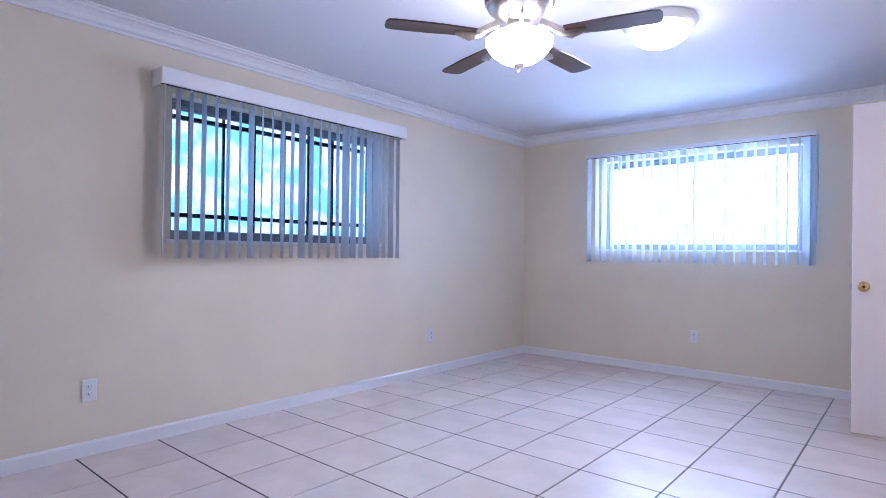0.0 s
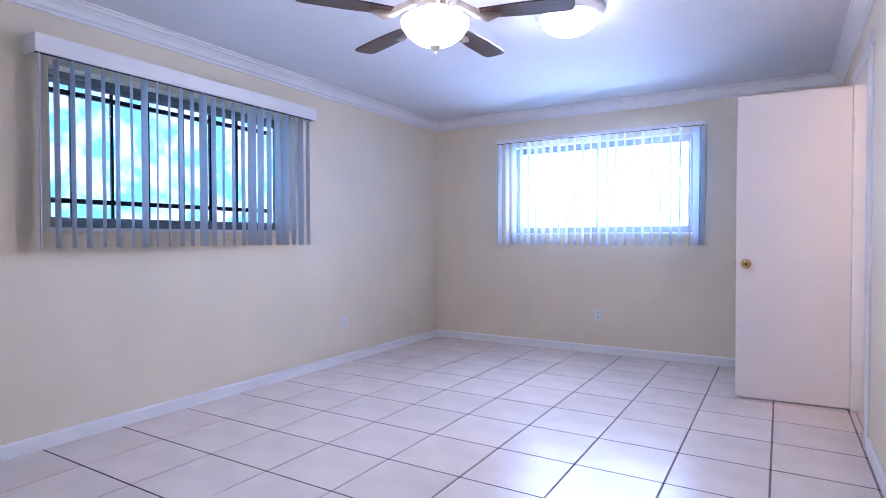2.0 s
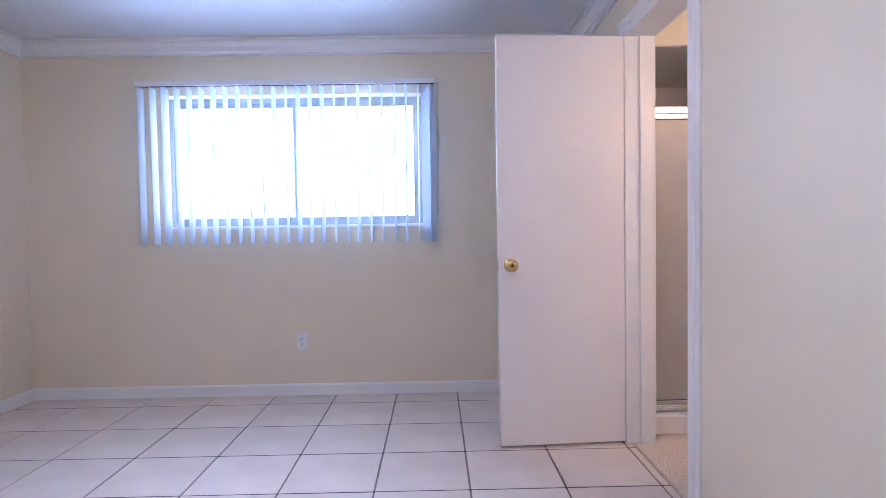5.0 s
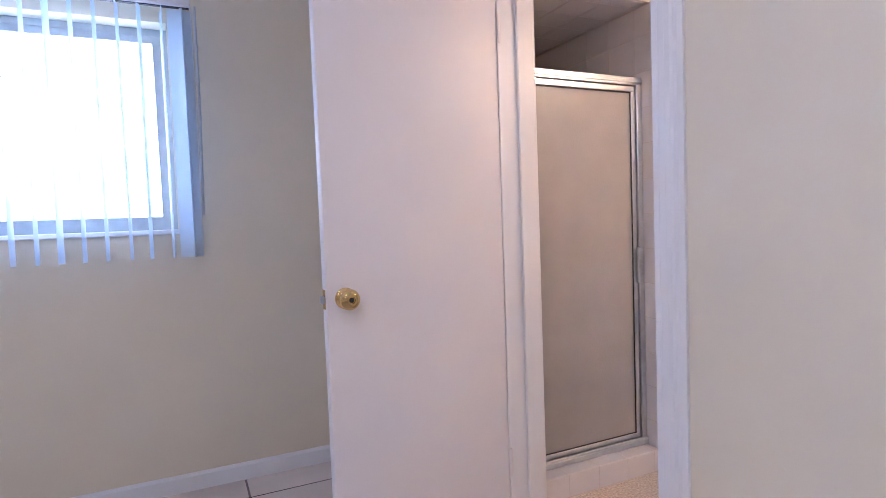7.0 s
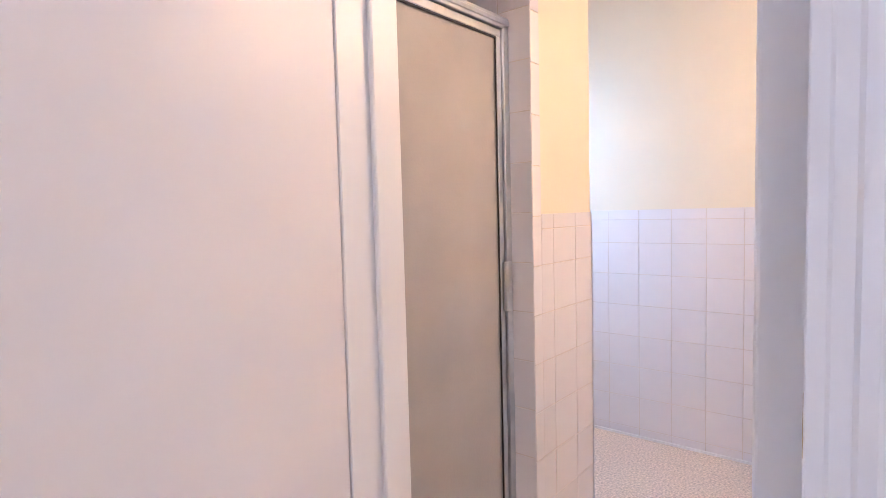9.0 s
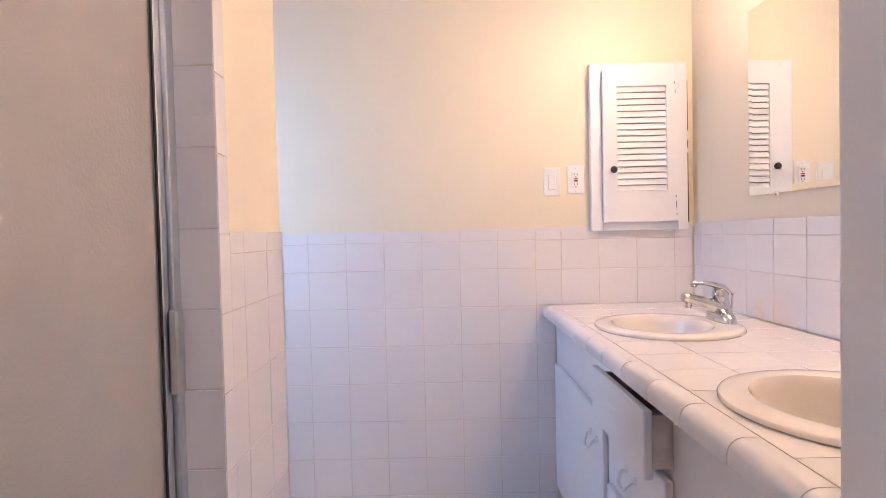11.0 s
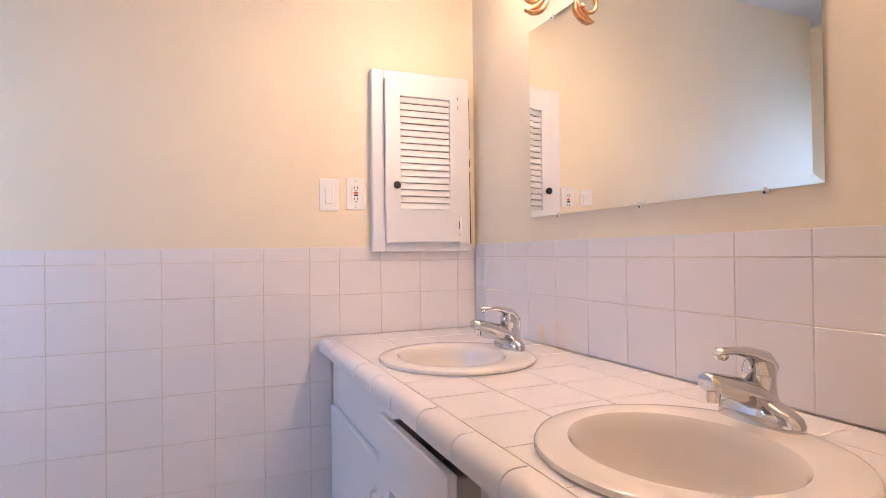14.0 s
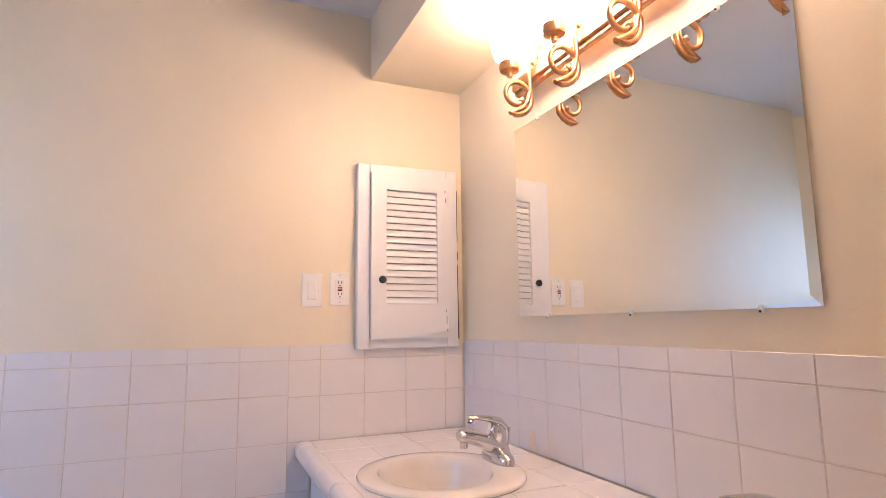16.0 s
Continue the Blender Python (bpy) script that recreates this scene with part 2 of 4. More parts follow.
def tile(parent, name, mat, o, u, v, a0, a1, b0, b1, thick, gap, lip=0.0009):
    """A tile on the plane at o with axes u, v, from a0 to a1 along u and b0 to b1 along v, its face thick above it."""
    gu, gv = gap if isinstance(gap, tuple) else (gap, gap)
    w, h = a1 - a0 - gu, b1 - b0 - gv
    if w < 0.008 or h < 0.008:
        return None
    key = (round(w, 3), round(h, 3), thick, mat.name)
    if key not in TILES:
        bm = bmesh.new()
        lo = [bm.verts.new((sx * w / 2, sy * h / 2, 0)) for sx, sy in ((-1, -1), (1, -1), (1, 1), (-1, 1))]
        md = [bm.verts.new((sx * w / 2, sy * h / 2, thick - lip)) for sx, sy in ((-1, -1), (1, -1), (1, 1), (-1, 1))]
        hi = [bm.verts.new((sx * (w / 2 - lip), sy * (h / 2 - lip), thick)) for sx, sy in ((-1, -1), (1, -1), (1, 1), (-1, 1))]
        for a, b in ((lo, md), (md, hi)):
            for k in range(4):
                bm.faces.new((a[k], a[(k + 1) % 4], b[(k + 1) % 4], b[k]))
        bm.faces.new(hi)
        TILES[key] = mesh_of(name, bm, mat)
    ob = new(name, TILES[key])
    ob.parent = parent
    u, v, o = Vector(u), Vector(v), Vector(o)
    n = u.cross(v)
    m = Matrix((u, v, n)).transposed().to_4x4()
    jit = random.uniform(-0.0004, 0.0004)
    m.translation = o + u * (a0 + a1) / 2 + v * (b0 + b1) / 2 + n * jit
    ob.matrix_basis = m @ pose(0, 0, 0, random.uniform(-0.06, 0.06), random.uniform(-0.06, 0.06))
    return ob


def tiling(parent, name, mat, o, u, v, us, vs, thick=0.0018, gap=0.0022, skip=None):
    for a0, a1 in zip(us, us[1:]):
        for b0, b1 in zip(vs, vs[1:]):
            if not (skip and skip((a0 + a1) / 2, (b0 + b1) / 2)):
                tile(parent, name, mat, o, u, v, a0, a1, b0, b1, thick, gap)


def steps(lo, hi, at, pitch):
    """Joints between lo and hi, one of them at the given place."""
    k0 = math.floor((lo - at) / pitch) + 1
    inner = [at + pitch * k for k in range(k0, k0 + 400) if lo + 0.012 < at + pitch * k < hi - 0.012]
    return [lo, *inner, hi]


# ---- large structure ----
FT = 0.41
floor = structure("floor", boxes((0, W + 0.02, SOUTH, 0, -0.12, -0.003)), GROUT, "cream tiled bedroom floor with dark joints", "floor")
bath_floor = structure("floor_bathroom", boxes((W + 0.02, E, S, P, -0.12, 0.0), (PE, E, P, NB, -0.12, 0.0)), TERR, "speckled tan sheet vinyl bathroom floor", "floor")
structure("shower_floor", boxes((BX, PX, P, NB, -0.12, -0.002)), WGROUT, "pale shower floor behind the kerb", "floor")
ceiling = structure("ceiling", boxes((-0.2, W + 0.08, SOUTH - 0.2, 0.2, H, H + 0.12), (W + 0.08, E + 0.15, S - 0.15, NB + 0.15, H, H + 0.12)), CEIL, "white painted textured ceiling", "ceiling")
structure("soffit", boxes((BX, E, S, -1.947, 2.14, H)), WALL, "cream painted soffit above the vanity", "soffit")
WY0, WY1, WZ0, WZ1 = -3.88, -2.19, 1.165, 2.03
NX0, NX1, NZ0, NZ1 = 0.92, 2.655, 1.155, 2.03
structure("wall_west", boxes((-0.16, 0, SOUTH - 0.16, WY0, -0.1, H), (-0.16, 0, WY1, 0.16, -0.1, H), (-0.16, 0, WY0, WY1, -0.1, WZ0), (-0.16, 0, WY0, WY1, WZ1, H)), WALL, "cream painted plaster wall", "wall")
structure("wall_north", boxes((0, NX0, 0, 0.16, -0.1, H), (NX1, W, 0, 0.16, -0.1, H), (NX0, NX1, 0, 0.16, -0.1, NZ0), (NX0, NX1, 0, 0.16, NZ1, H)), WALL, "cream painted plaster wall", "wall")
structure("wall_east", boxes((W, BX, SOUTH - 0.16, D0, -0.1, H), (W, BX, D1, 0.16, -0.1, H), (W, BX, D0, D1, DH, H)), WALL, "cream painted plaster wall with the bathroom doorway", "wall")
structure("wall_south", boxes((0, W, SOUTH - 0.16, SOUTH, -0.1, H)), WALL, "cream painted plaster wall", "wall")
wall_be = structure("wall_bath_east", boxes((E, E + 0.12, S - 0.12, NB + 0.12, -0.1, H)), WALL, "cream bathroom wall above white tile wainscot", "wall")
wall_bs = structure("wall_bath_south", boxes((BX, E, S - 0.12, S, -0.1, H)), WALL, "cream bathroom wall above white tile splash", "wall")
NWX0, NWX1, NWZ0, NWZ1 = 5.00, 5.48, 1.0, 1.9
structure("wall_bath_north", boxes((BX, NWX0, NB, NB + 0.12, -0.1, H), (NWX1, E, NB, NB + 0.12, -0.1, H), (NWX0, NWX1, NB, NB + 0.12, -0.1, NWZ0), (NWX0, NWX1, NB, NB + 0.12, NWZ1, H)), WALL, "cream bathroom wall with a small window", "wall")
wall_sh = structure("wall_shower", boxes((PX + 0.008, PE, P + 0.008, NB, -0.1, H), (BX, PX + 0.008, P + 0.02, NB, SHZ, H)), WALL, "cream and tiled partition beside the shower", "wall")
# trims
CROWN = [(0, H - 0.098), (0.012, H - 0.098), (0.012, H - 0.084), (0.026, H - 0.074), (0.034, H - 0.05), (0.052, H - 0.03), (0.068, H - 0.024), (0.068, H - 0.012), (0.082, H - 0.010), (0.082, H), (0, H)]
structure("crown_moulding", sweep(CROWN, [(0, SOUTH), (0, 0), (W, 0), (W, SOUTH)]), TRIM, "white stepped crown moulding", "moulding")
BASE = [(0, 0), (0.012, 0), (0.012, 0.066), (0.006, 0.078), (0, 0.078)]
structure("baseboard", sweep(BASE, [(0, SOUTH), (0, 0), (W, 0), (W, D1 + 0.07)]), TRIM, "white painted baseboard", "baseboard")
structure("baseboard_east", sweep(BASE, [(W, D0 - 0.085), (W, SOUTH)]), TRIM, "white painted baseboard", "baseboard")


def casing_profile(w):
    return [(0, 0), (0.010, 0), (0.014, 0.008), (0.014, w * 0.35), (0.019, w * 0.42), (0.019, w * 0.62), (0.014, w * 0.7), (0.014, w - 0.012), (0.008, w), (0, w)]


def upright(x, y0, sgn, w, z1, out):
    bm = bmesh.new()
    pr = casing_profile(w)
    rings = [[bm.verts.new((x + out * o, y0 + sgn * a, z)) for o, a in pr] for z in (0, z1)]
    for k in range(len(pr)):
        bm.faces.new((rings[0][k], rings[0][(k + 1) % len(pr)], rings[1][(k + 1) % len(pr)], rings[1][k]))
    bm.faces.new(rings[0])
    bm.faces.new(rings[1])
    bmesh.ops.recalc_face_normals(bm, faces=bm.faces)
    return bm


def lintel(x, y0, y1, z0, w, out):
    bm = bmesh.new()
    pr = casing_profile(w)
    rings = [[bm.verts.new((x + out * o, y, z0 + a)) for o, a in pr] for y in (y0, y1)]
    for k in range(len(pr)):
        bm.faces.new((rings[0][k], rings[0][(k + 1) % len(pr)], rings[1][(k + 1) % len(pr)], rings[1][k]))
    bm.faces.new(rings[0])
    bm.faces.new(rings[1])
    bmesh.ops.recalc_face_normals(bm, faces=bm.faces)
    return bm


frame_1 = tagged(new("door_frame_1"), "white painted moulded doorway frame", "door frame", kind="structure")
for nm, bm in (("south_casing", upright(W, D0 - 0.004, -1, 0.075, DH + 0.008, -1)), ("north_casing", upright(W, D1 + 0.008, 1, 0.06, DH + 0.008, -1)), ("head_casing", lintel(W, D0 - 0.086, D1 + 0.068, DH + 0.008, 0.07, -1)),
               ("bath_north_casing", upright(BX, D1 + 0.008, 1, 0.06, DH + 0.008, 1)), ("bath_head_casing", lintel(BX, D0 - 0.068, D1 + 0.068, DH + 0.008, 0.07, 1))):
    part("casing", bm, TRIM, frame_1)
part("jamb", boxes((W - 0.012, BX + 0.012, D0 - 0.012, D0 + 0.010, 0, DH), bevel=0.002), TRIM, frame_1)
part("jamb", boxes((W - 0.012, BX + 0.012, D1 - 0.010, D1 + 0.012, 0, DH), bevel=0.002), TRIM, frame_1)
part("head_jamb", boxes((W - 0.011, BX + 0.011, D0 + 0.0105, D1 - 0.0105, DH - 0.02, DH + 0.01)), TRIM, frame_1)
part("door_stop", boxes((W + 0.06, BX - 0.004, D1 - 0.024, D1 - 0.0105, 0, DH - 0.021), bevel=0.003), TRIM, frame_1)
part("corner_trim", box(bmesh.new(), BX + 0.013, 3.911, D0 - 0.07, D0 + 0.086, 0, DH + 0.005, bevel=0.008, seg=3), TRIM, frame_1)
part("strike_plate", boxes((W + 0.015, W + 0.045, D0 + 0.0105, D0 + 0.0135, 0.89, 0.96)), BRASS, frame_1, "small worn brass strike plate")
structure("threshold", boxes((W + 0.022, BX, D0 + 0.011, D1 - 0.025, 0, 0.008), bevel=0.003), TERR, "low tan doorway threshold strip", "threshold")

# ---- open door ----
door = thing("door_1", "white painted flush door standing open into the bedroom", "door", (3.697, -0.972, 0.012), turn=3.6)
part("leaf", boxes((-0.648, 0, 0.0, 0.036, 0, 2.052), bevel=0.003), DOORM, door)
for zz in (0.26, 1.80):
    hinge = part("hinge", boxes((0.001, 0.028, -0.004, 0.004, zz - 0.045, zz + 0.045), bevel=0.001), DOORM, door)
    part("knuckle", tube([(0.004, -0.004, zz - 0.05), (0.004, -0.004, zz + 0.05)], 0.006), DOORM, hinge, smooth=True)
knob = part("doorknob", lathe([(0.033, 0.0), (0.033, 0.004), (0.028, 0.008), (0.014, 0.012), (0.013, 0.018), (0.022, 0.023), (0.030, 0.032), (0.032, 0.043), (0.028, 0.054), (0.018, 0.061), (0.011, 0.0615), (0.010, 0.058), (0, 0.058)], 32, pose(-0.588, 0.0, 0.915, 90)), BRASS, door, "polished brass round knob", smooth=True)
part("rosette_far", lathe([(0.033, 0.0), (0.033, 0.004), (0.012, 0.012), (0.011, 0.028), (0.028, 0.046), (0.026, 0.06), (0, 0.068)], 24, pose(-0.588, 0.036, 0.915, -90)), BRASS, door, "polished brass round knob", smooth=True)
part("knob_button", lathe([(0.008, 0.0), (0.006, 0.0015), (0, 0.0015)], 16, pose(-0.588, -0.0582, 0.915, 90)), BLACK, door, "dark knob centre")
part("latch", boxes((-0.660, -0.6485, 0.010, 0.026, 0.903, 0.927), bevel=0.002), ALU, door, "short steel latch bolt")
part("latch_plate", boxes((-0.6492, -0.6482, 0.006, 0.030, 0.885, 0.945)), BRASS, door)

# ---- windows ----
def window(name, label, x0, x1, z0, z1, place, mat, inner=0.10, bars=None):
    """A sliding window in its own axes: x along the wall, y outwards, z up."""
    w = tagged(new(name), label, "window", kind="structure")
    w.matrix_basis = place
    t = 0.03
    part("window_frame", boxes((x0, x1, inner, inner + 0.05, z0, z0 + t), (x0, x1, inner, inner + 0.05, z1 - t, z1), (x0, x0 + t, inner, inner + 0.05, z0 + t, z1 - t), (x1 - t, x1, inner, inner + 0.05, z0 + t, z1 - t)), mat, w)
    mid = (x0 + x1) / 2
    for a, b, off in ((x0 + t, mid + 0.02, 0.026), (mid - 0.02, x1 - t, 0.004)):
        s = part("sash", boxes((a, b, inner + off, inner + off + 0.02, z0 + t, z0 + t + 0.03), (a, b, inner + off, inner + off + 0.02, z1 - t - 0.03, z1 - t), (a, a + 0.03, inner + off, inner + off + 0.02, z0 + t + 0.03, z1 - t - 0.03), (b - 0.03, b, inner + off, inner + off + 0.02, z0 + t + 0.03, z1 - t - 0.03)), mat, w)
        pane = part("pane", boxes((a + 0.028, b - 0.028, inner + off + 0.008, inner + off + 0.011, z0 + t + 0.028, z1 - t - 0.028)), GLASS, s)
        pane.visible_shadow = False
    part("window_sill", boxes((x0 - 0.035, x1 + 0.035, -0.022, inner, z0 - 0.02, z0 + 0.001), bevel=0.004), TRIM, w, "white painted window sill")
    for r in bars or ():
        part("security_bar", boxes(r), DARKALU, w, "dark iron security bar")
    return w


WESTP = pose(0, 0, 0, 0, 0, 90)   # x runs north, y runs west
NORTHP = pose(0, 0, 0)
bars = [(WY0, WY1, 0.20, 0.225, z, z + 0.028) for z in (1.31, 1.93)] + [(y, y + 0.016, 0.205, 0.22, WZ0 - 0.05, WZ1 + 0.05) for y in [WY0 + 0.20 + 0.23 * k for k in range(7)]] + [(WY0 - 0.02, WY0 + 0.055, 0.19, 0.22, WZ0 - 0.05, WZ1 + 0.05)]
window("window_1", "bedroom sliding window with dark frame behind vertical blinds", WY0, WY1, WZ0, WZ1, WESTP, GREYALU, bars=bars)
window("window_2", "bedroom sliding aluminium window bright with daylight", NX0, NX1, NZ0, NZ1, NORTHP, MIDALU)
window("window_3", "small bathroom nook window with daylight", NWX0, NWX1, NWZ0, NWZ1, pose(0, NB, 0), ALU, inner=0.05)
structure("backdrop_west", boxes((-0.95, -0.9, -5.2, -0.9, 0.2, 3.0)), sky_glow("pale_garden_glow", (0.22, 0.60, 0.84), (0.86, 1.0, 1.0), 1.6), "pale bright garden haze outside", "backdrop")
structure("backdrop_north", boxes((0.0, 3.6, 0.9, 0.95, 0.95, 2.9)), sky_glow("white_sky_glow", (0.80, 0.94, 1.0), (1.0, 1.0, 1.0), 9.0), "white bright sky haze outside", "backdrop")
structure("backdrop_nook", boxes((4.7, 6.1, 0.7, 0.75, 0.5, 2.4)), sky_glow("blue_sky_glow", (0.5, 0.75, 1.0), (0.7, 0.9, 1.0), 0.6), "pale blue sky haze outside", "backdrop")


def slat_mesh(h, w):
    bm = bmesh.new()
    cols = [(-w / 2 + w * k / 6, 0.006 * (1 - (2 * k / 6 - 1) ** 2)) for k in range(7)]
    for off in (0, 0.0012):
        rows = [[bm.verts.new((b + off, a, z)) for a, b in cols] for z in (-h, 0)]
        for k in range(6):
            f = (rows[0][k], rows[0][k + 1], rows[1][k + 1], rows[1][k])
            bm.faces.new(f if off else tuple(reversed(f)))
    return bm


def blind(name, label, length, h, place, pitch, turn, valance, stack, wand_x, mat, loose):
    """Vertical blinds in their own axes: x along the wall from 0, y out into the room, z down from the rail."""
    b = tagged(new(name), label, "blinds")
    b.matrix_basis = place
    part("headrail", boxes((0, length, -0.022, 0.022, 0, 0.032), bevel=0.003), TRIM, b, "slim white headrail")
    # black strip for the slot, also drawing the shadow line under the rail
    part("track_slot", boxes((0.004, length - 0.004, -0.008, 0.008, -0.004, 0.0)), BLACK, b)
    if valance:
        part("valance", boxes((-0.01, length + 0.01, 0.052, 0.060, -0.012, 0.082), (-0.01, -0.002, -0.075, 0.052, -0.012, 0.082), (length + 0.002, length + 0.01, -0.075, 0.052, -0.012, 0.082), bevel=0.002), TRIM, b, "white boxed valance")
    me = mesh_of("slat", slat_mesh(h, 0.089), mat, True)
    n = int((length - 0.05) / pitch)
    xs = [0.03 + pitch * k for k in range(n + 1)] + [length - 0.045 - 0.03 * k for k in range(stack)]
    for k, x in enumerate(xs):
        s = new("slat", me)
        s.parent = b
        s.matrix_basis = pose(x, 0, -0.012, 0, random.uniform(-0.3, 0.3), turn + random.uniform(-loose, loose) + (78 if k > n else 0))
        if k <= n and k % 2 == 0:
            part("carrier", boxes((x - 0.006, x + 0.006, -0.005, 0.005, -0.013, -0.003)), TRIM, b)
    if wand_x:
        part("wand", tube([(wand_x, 0.03, 0.0), (wand_x, 0.034, -0.4), (wand_x - 0.01, 0.032, -0.86)], 0.005, 8), ALU, b, "clear control wand", smooth=True)
        part("cord", tube([(wand_x - 0.015, 0.028, 0.0), (wand_x - 0.012, 0.03, -0.8)], 0.002, 6), SLAT, b, "thin beaded pull cord")
    return b


blind("vertical_blinds", "grey white vertical vinyl blinds under a boxed valance", 1.95, 0.985, pose(0.077, -3.985, 2.053) @ pose(0, 0, 0, 0, 0, 90) @ Matrix.Diagonal((1, -1, 1, 1)), 0.0785, 14, True, 0, 0, GSLAT, 14)
blind("vertical_blinds", "white translucent vertical vinyl blinds before a bright window", 1.95, 1.02, pose(0.80, -0.09, 2.07) @ Matrix.Diagonal((1, -1, 1, 1)), 0.0785, 0, False, 1, 1.965, SLAT, 6)


# ---- outlets and switches ----
def outlet(label, place, gfci=False):
    o = thing("wall_outlet", label, "outlet")
    o.matrix_basis = place
    part("cover_plate", boxes((-0.035, 0.035, -0.006, 0, -0.058, 0.058), bevel=0.002), PLASTIC, o)
    if gfci:
        part("socket_body", boxes((-0.017, 0.017, -0.009, -0.0062, -0.034, 0.034), bevel=0.001), PLASTIC, o)
        part("button", boxes((-0.008, 0.008, -0.0115, -0.0092, 0.001, 0.007)), RED, o, "red reset button")
        part("button", boxes((-0.008, 0.008, -0.0115, -0.0092, -0.008, -0.002)), BLACK, o, "black test button")
    for z in (0.02, -0.02):
        if not gfci:
            part("socket_body", boxes((-0.016, 0.016, -0.0085, -0.0062, z - 0.014, z + 0.014), bevel=0.001), PLASTIC, o)
        y = -0.0095 if gfci else -0.009
        for dx in (-0.006, 0.006):
            part("slot", boxes((dx - 0.0012, dx + 0.0012, y - 0.0006, y + 0.0004, z - 0.002, z + 0.007)), BLACK, o)
        part("ground_hole", boxes((-0.002, 0.002, y - 0.0006, y + 0.0004, z - 0.010, z - 0.006)), BLACK, o)
    for z in ((0,) if not gfci else (0.047, -0.047)):
        part("screw", lathe([(0.003, 0), (0.002, 0.0012), (0, 0.0012)], 8, pose(0, -0.0062, z, 90)), ALU, o)
    return o


outlet("white plastic duplex outlet above the baseboard", pose(1.82, 0, 0.368))
outlet("white plastic duplex outlet above the baseboard", pose(0, -1.552, 0.355, 0, 0, 90))
outlet("white plastic duplex outlet above the baseboard", pose(0, -4.29, 0.348, 0, 0, 90))
outlet("white GFCI outlet with red reset button by the cabinet", pose(E, -1.835, 1.34, 0, 0, -90), True)
sw = thing("light_switch", "white rocker light switch on the cream bathroom wall", "switch")
sw.matrix_basis = pose(E, -1.738, 1.334, 0, 0, -90)
part("cover_plate", boxes((-0.035, 0.035, -0.006, 0, -0.058, 0.058), bevel=0.002), PLASTIC, sw)
part("rocker", boxes((-0.016, 0.016, -0.010, -0.0062, -0.033, 0.033), bevel=0.002), PLASTIC, sw)

# ---- ceiling fan ----
fan = thing("ceiling_fan", "dark walnut five-blade ceiling fan with lit glass bowl", "ceiling fan", (1.93, -3.12, H))
part("motor_housing", lathe([(0.10, 0), (0.125, -0.02), (0.155, -0.06), (0.16, -0.10), (0.15, -0.135), (0.115, -0.165), (0.07, -0.178)], 48), NICKEL, fan, "brushed nickel motor housing", smooth=True)
part("housing_band", lathe([(0.1605, -0.075), (0.166, -0.085), (0.166, -0.105), (0.1605, -0.115)], 48), WALNUT, fan, "dark band round the housing", smooth=True)
part("light_collar", lathe([(0.055, -0.172), (0.062, -0.218), (0.085, -0.233), (0.09, -0.246), (0.07, -0.254)], 40), NICKEL, fan, smooth=True)
bowl = part("glass_bowl", lathe([(0.088, -0.254), (0.135, -0.261), (0.158, -0.28), (0.155, -0.306), (0.128, -0.343), (0.085, -0.376), (0.035, -0.394), (0, -0.396)], 48), BULB, fan, "lit white frosted glass bowl", smooth=True)
part("finial", lathe([(0.026, -0.395), (0.024, -0.404), (0.01, -0.411), (0.006, -0.42), (0.008, -0.428), (0, -0.434)], 24), NICKEL, bowl, "small nickel finial", smooth=True)


def blade_mesh():
    bm = bmesh.new()
    outline = []
    for k in range(13):
        t = k / 12
        outline.append((0.215 + 0.41 * t, 0.046 + 0.017 * min(1, t * 2.2)))
    outline[-1] = (0.622, 0.056)
    outline.append((0.632, 0.03))
    tp, bt = [], []
    pts = outline + [(x, -y) for x, y in reversed(outline)]
    for x, y in pts:
        tp.append(bm.verts.new((x, y, 0.004)))
        bt.append(bm.verts.new((x, y, -0.003)))
    bm.faces.new(tp)
    bm.faces.new(list(reversed(bt)))
    for k in range(len(pts)):
        bm.faces.new((bt[k], bt[(k + 1) % len(pts)], tp[(k + 1) % len(pts)], tp[k]))
    bmesh.ops.transform(bm, matrix=pose(0, 0, 0, -3), verts=bm.verts)
    bmesh.ops.recalc_face_normals(bm, faces=bm.faces)
    return bm


BLADE = mesh_of("blade", blade_mesh(), WALNUT)
IRON = mesh_of("blade_iron", tube([(0.10, 0, 0.055), (0.15, 0, 0.03), (0.20, 0.0, -0.002), (0.25, 0, -0.010), (0.31, 0, -0.010)], [0.020, 0.016, 0.022, 0.034, 0.012], 10, flat=0.28), NICKEL, True)
for k in range(5):
    turn = pose(0, 0, -0.262, 0, 0, 17 + 72 * k)
    for me in (BLADE, IRON):
        ob = new(me.name, me)
        ob.parent, ob.matrix_basis = fan, turn

lamp = thing("ceiling_light", "lit round glass dome flush ceiling light", "ceiling light", (2.275, -2.24, H))
part("base_ring", lathe([(0.195, 0), (0.195, -0.016), (0.18, -0.034), (0.165, -0.042), (0.155, -0.036)], 48), PLASTIC, lamp, "white stepped metal ring", smooth=True)
part("glass_dome", lathe([(0.158, -0.036), (0.156, -0.06), (0.138, -0.092), (0.10, -0.117), (0.05, -0.131), (0, -0.135)], 48), DOME, lamp, "lit white glass dome", smooth=True)

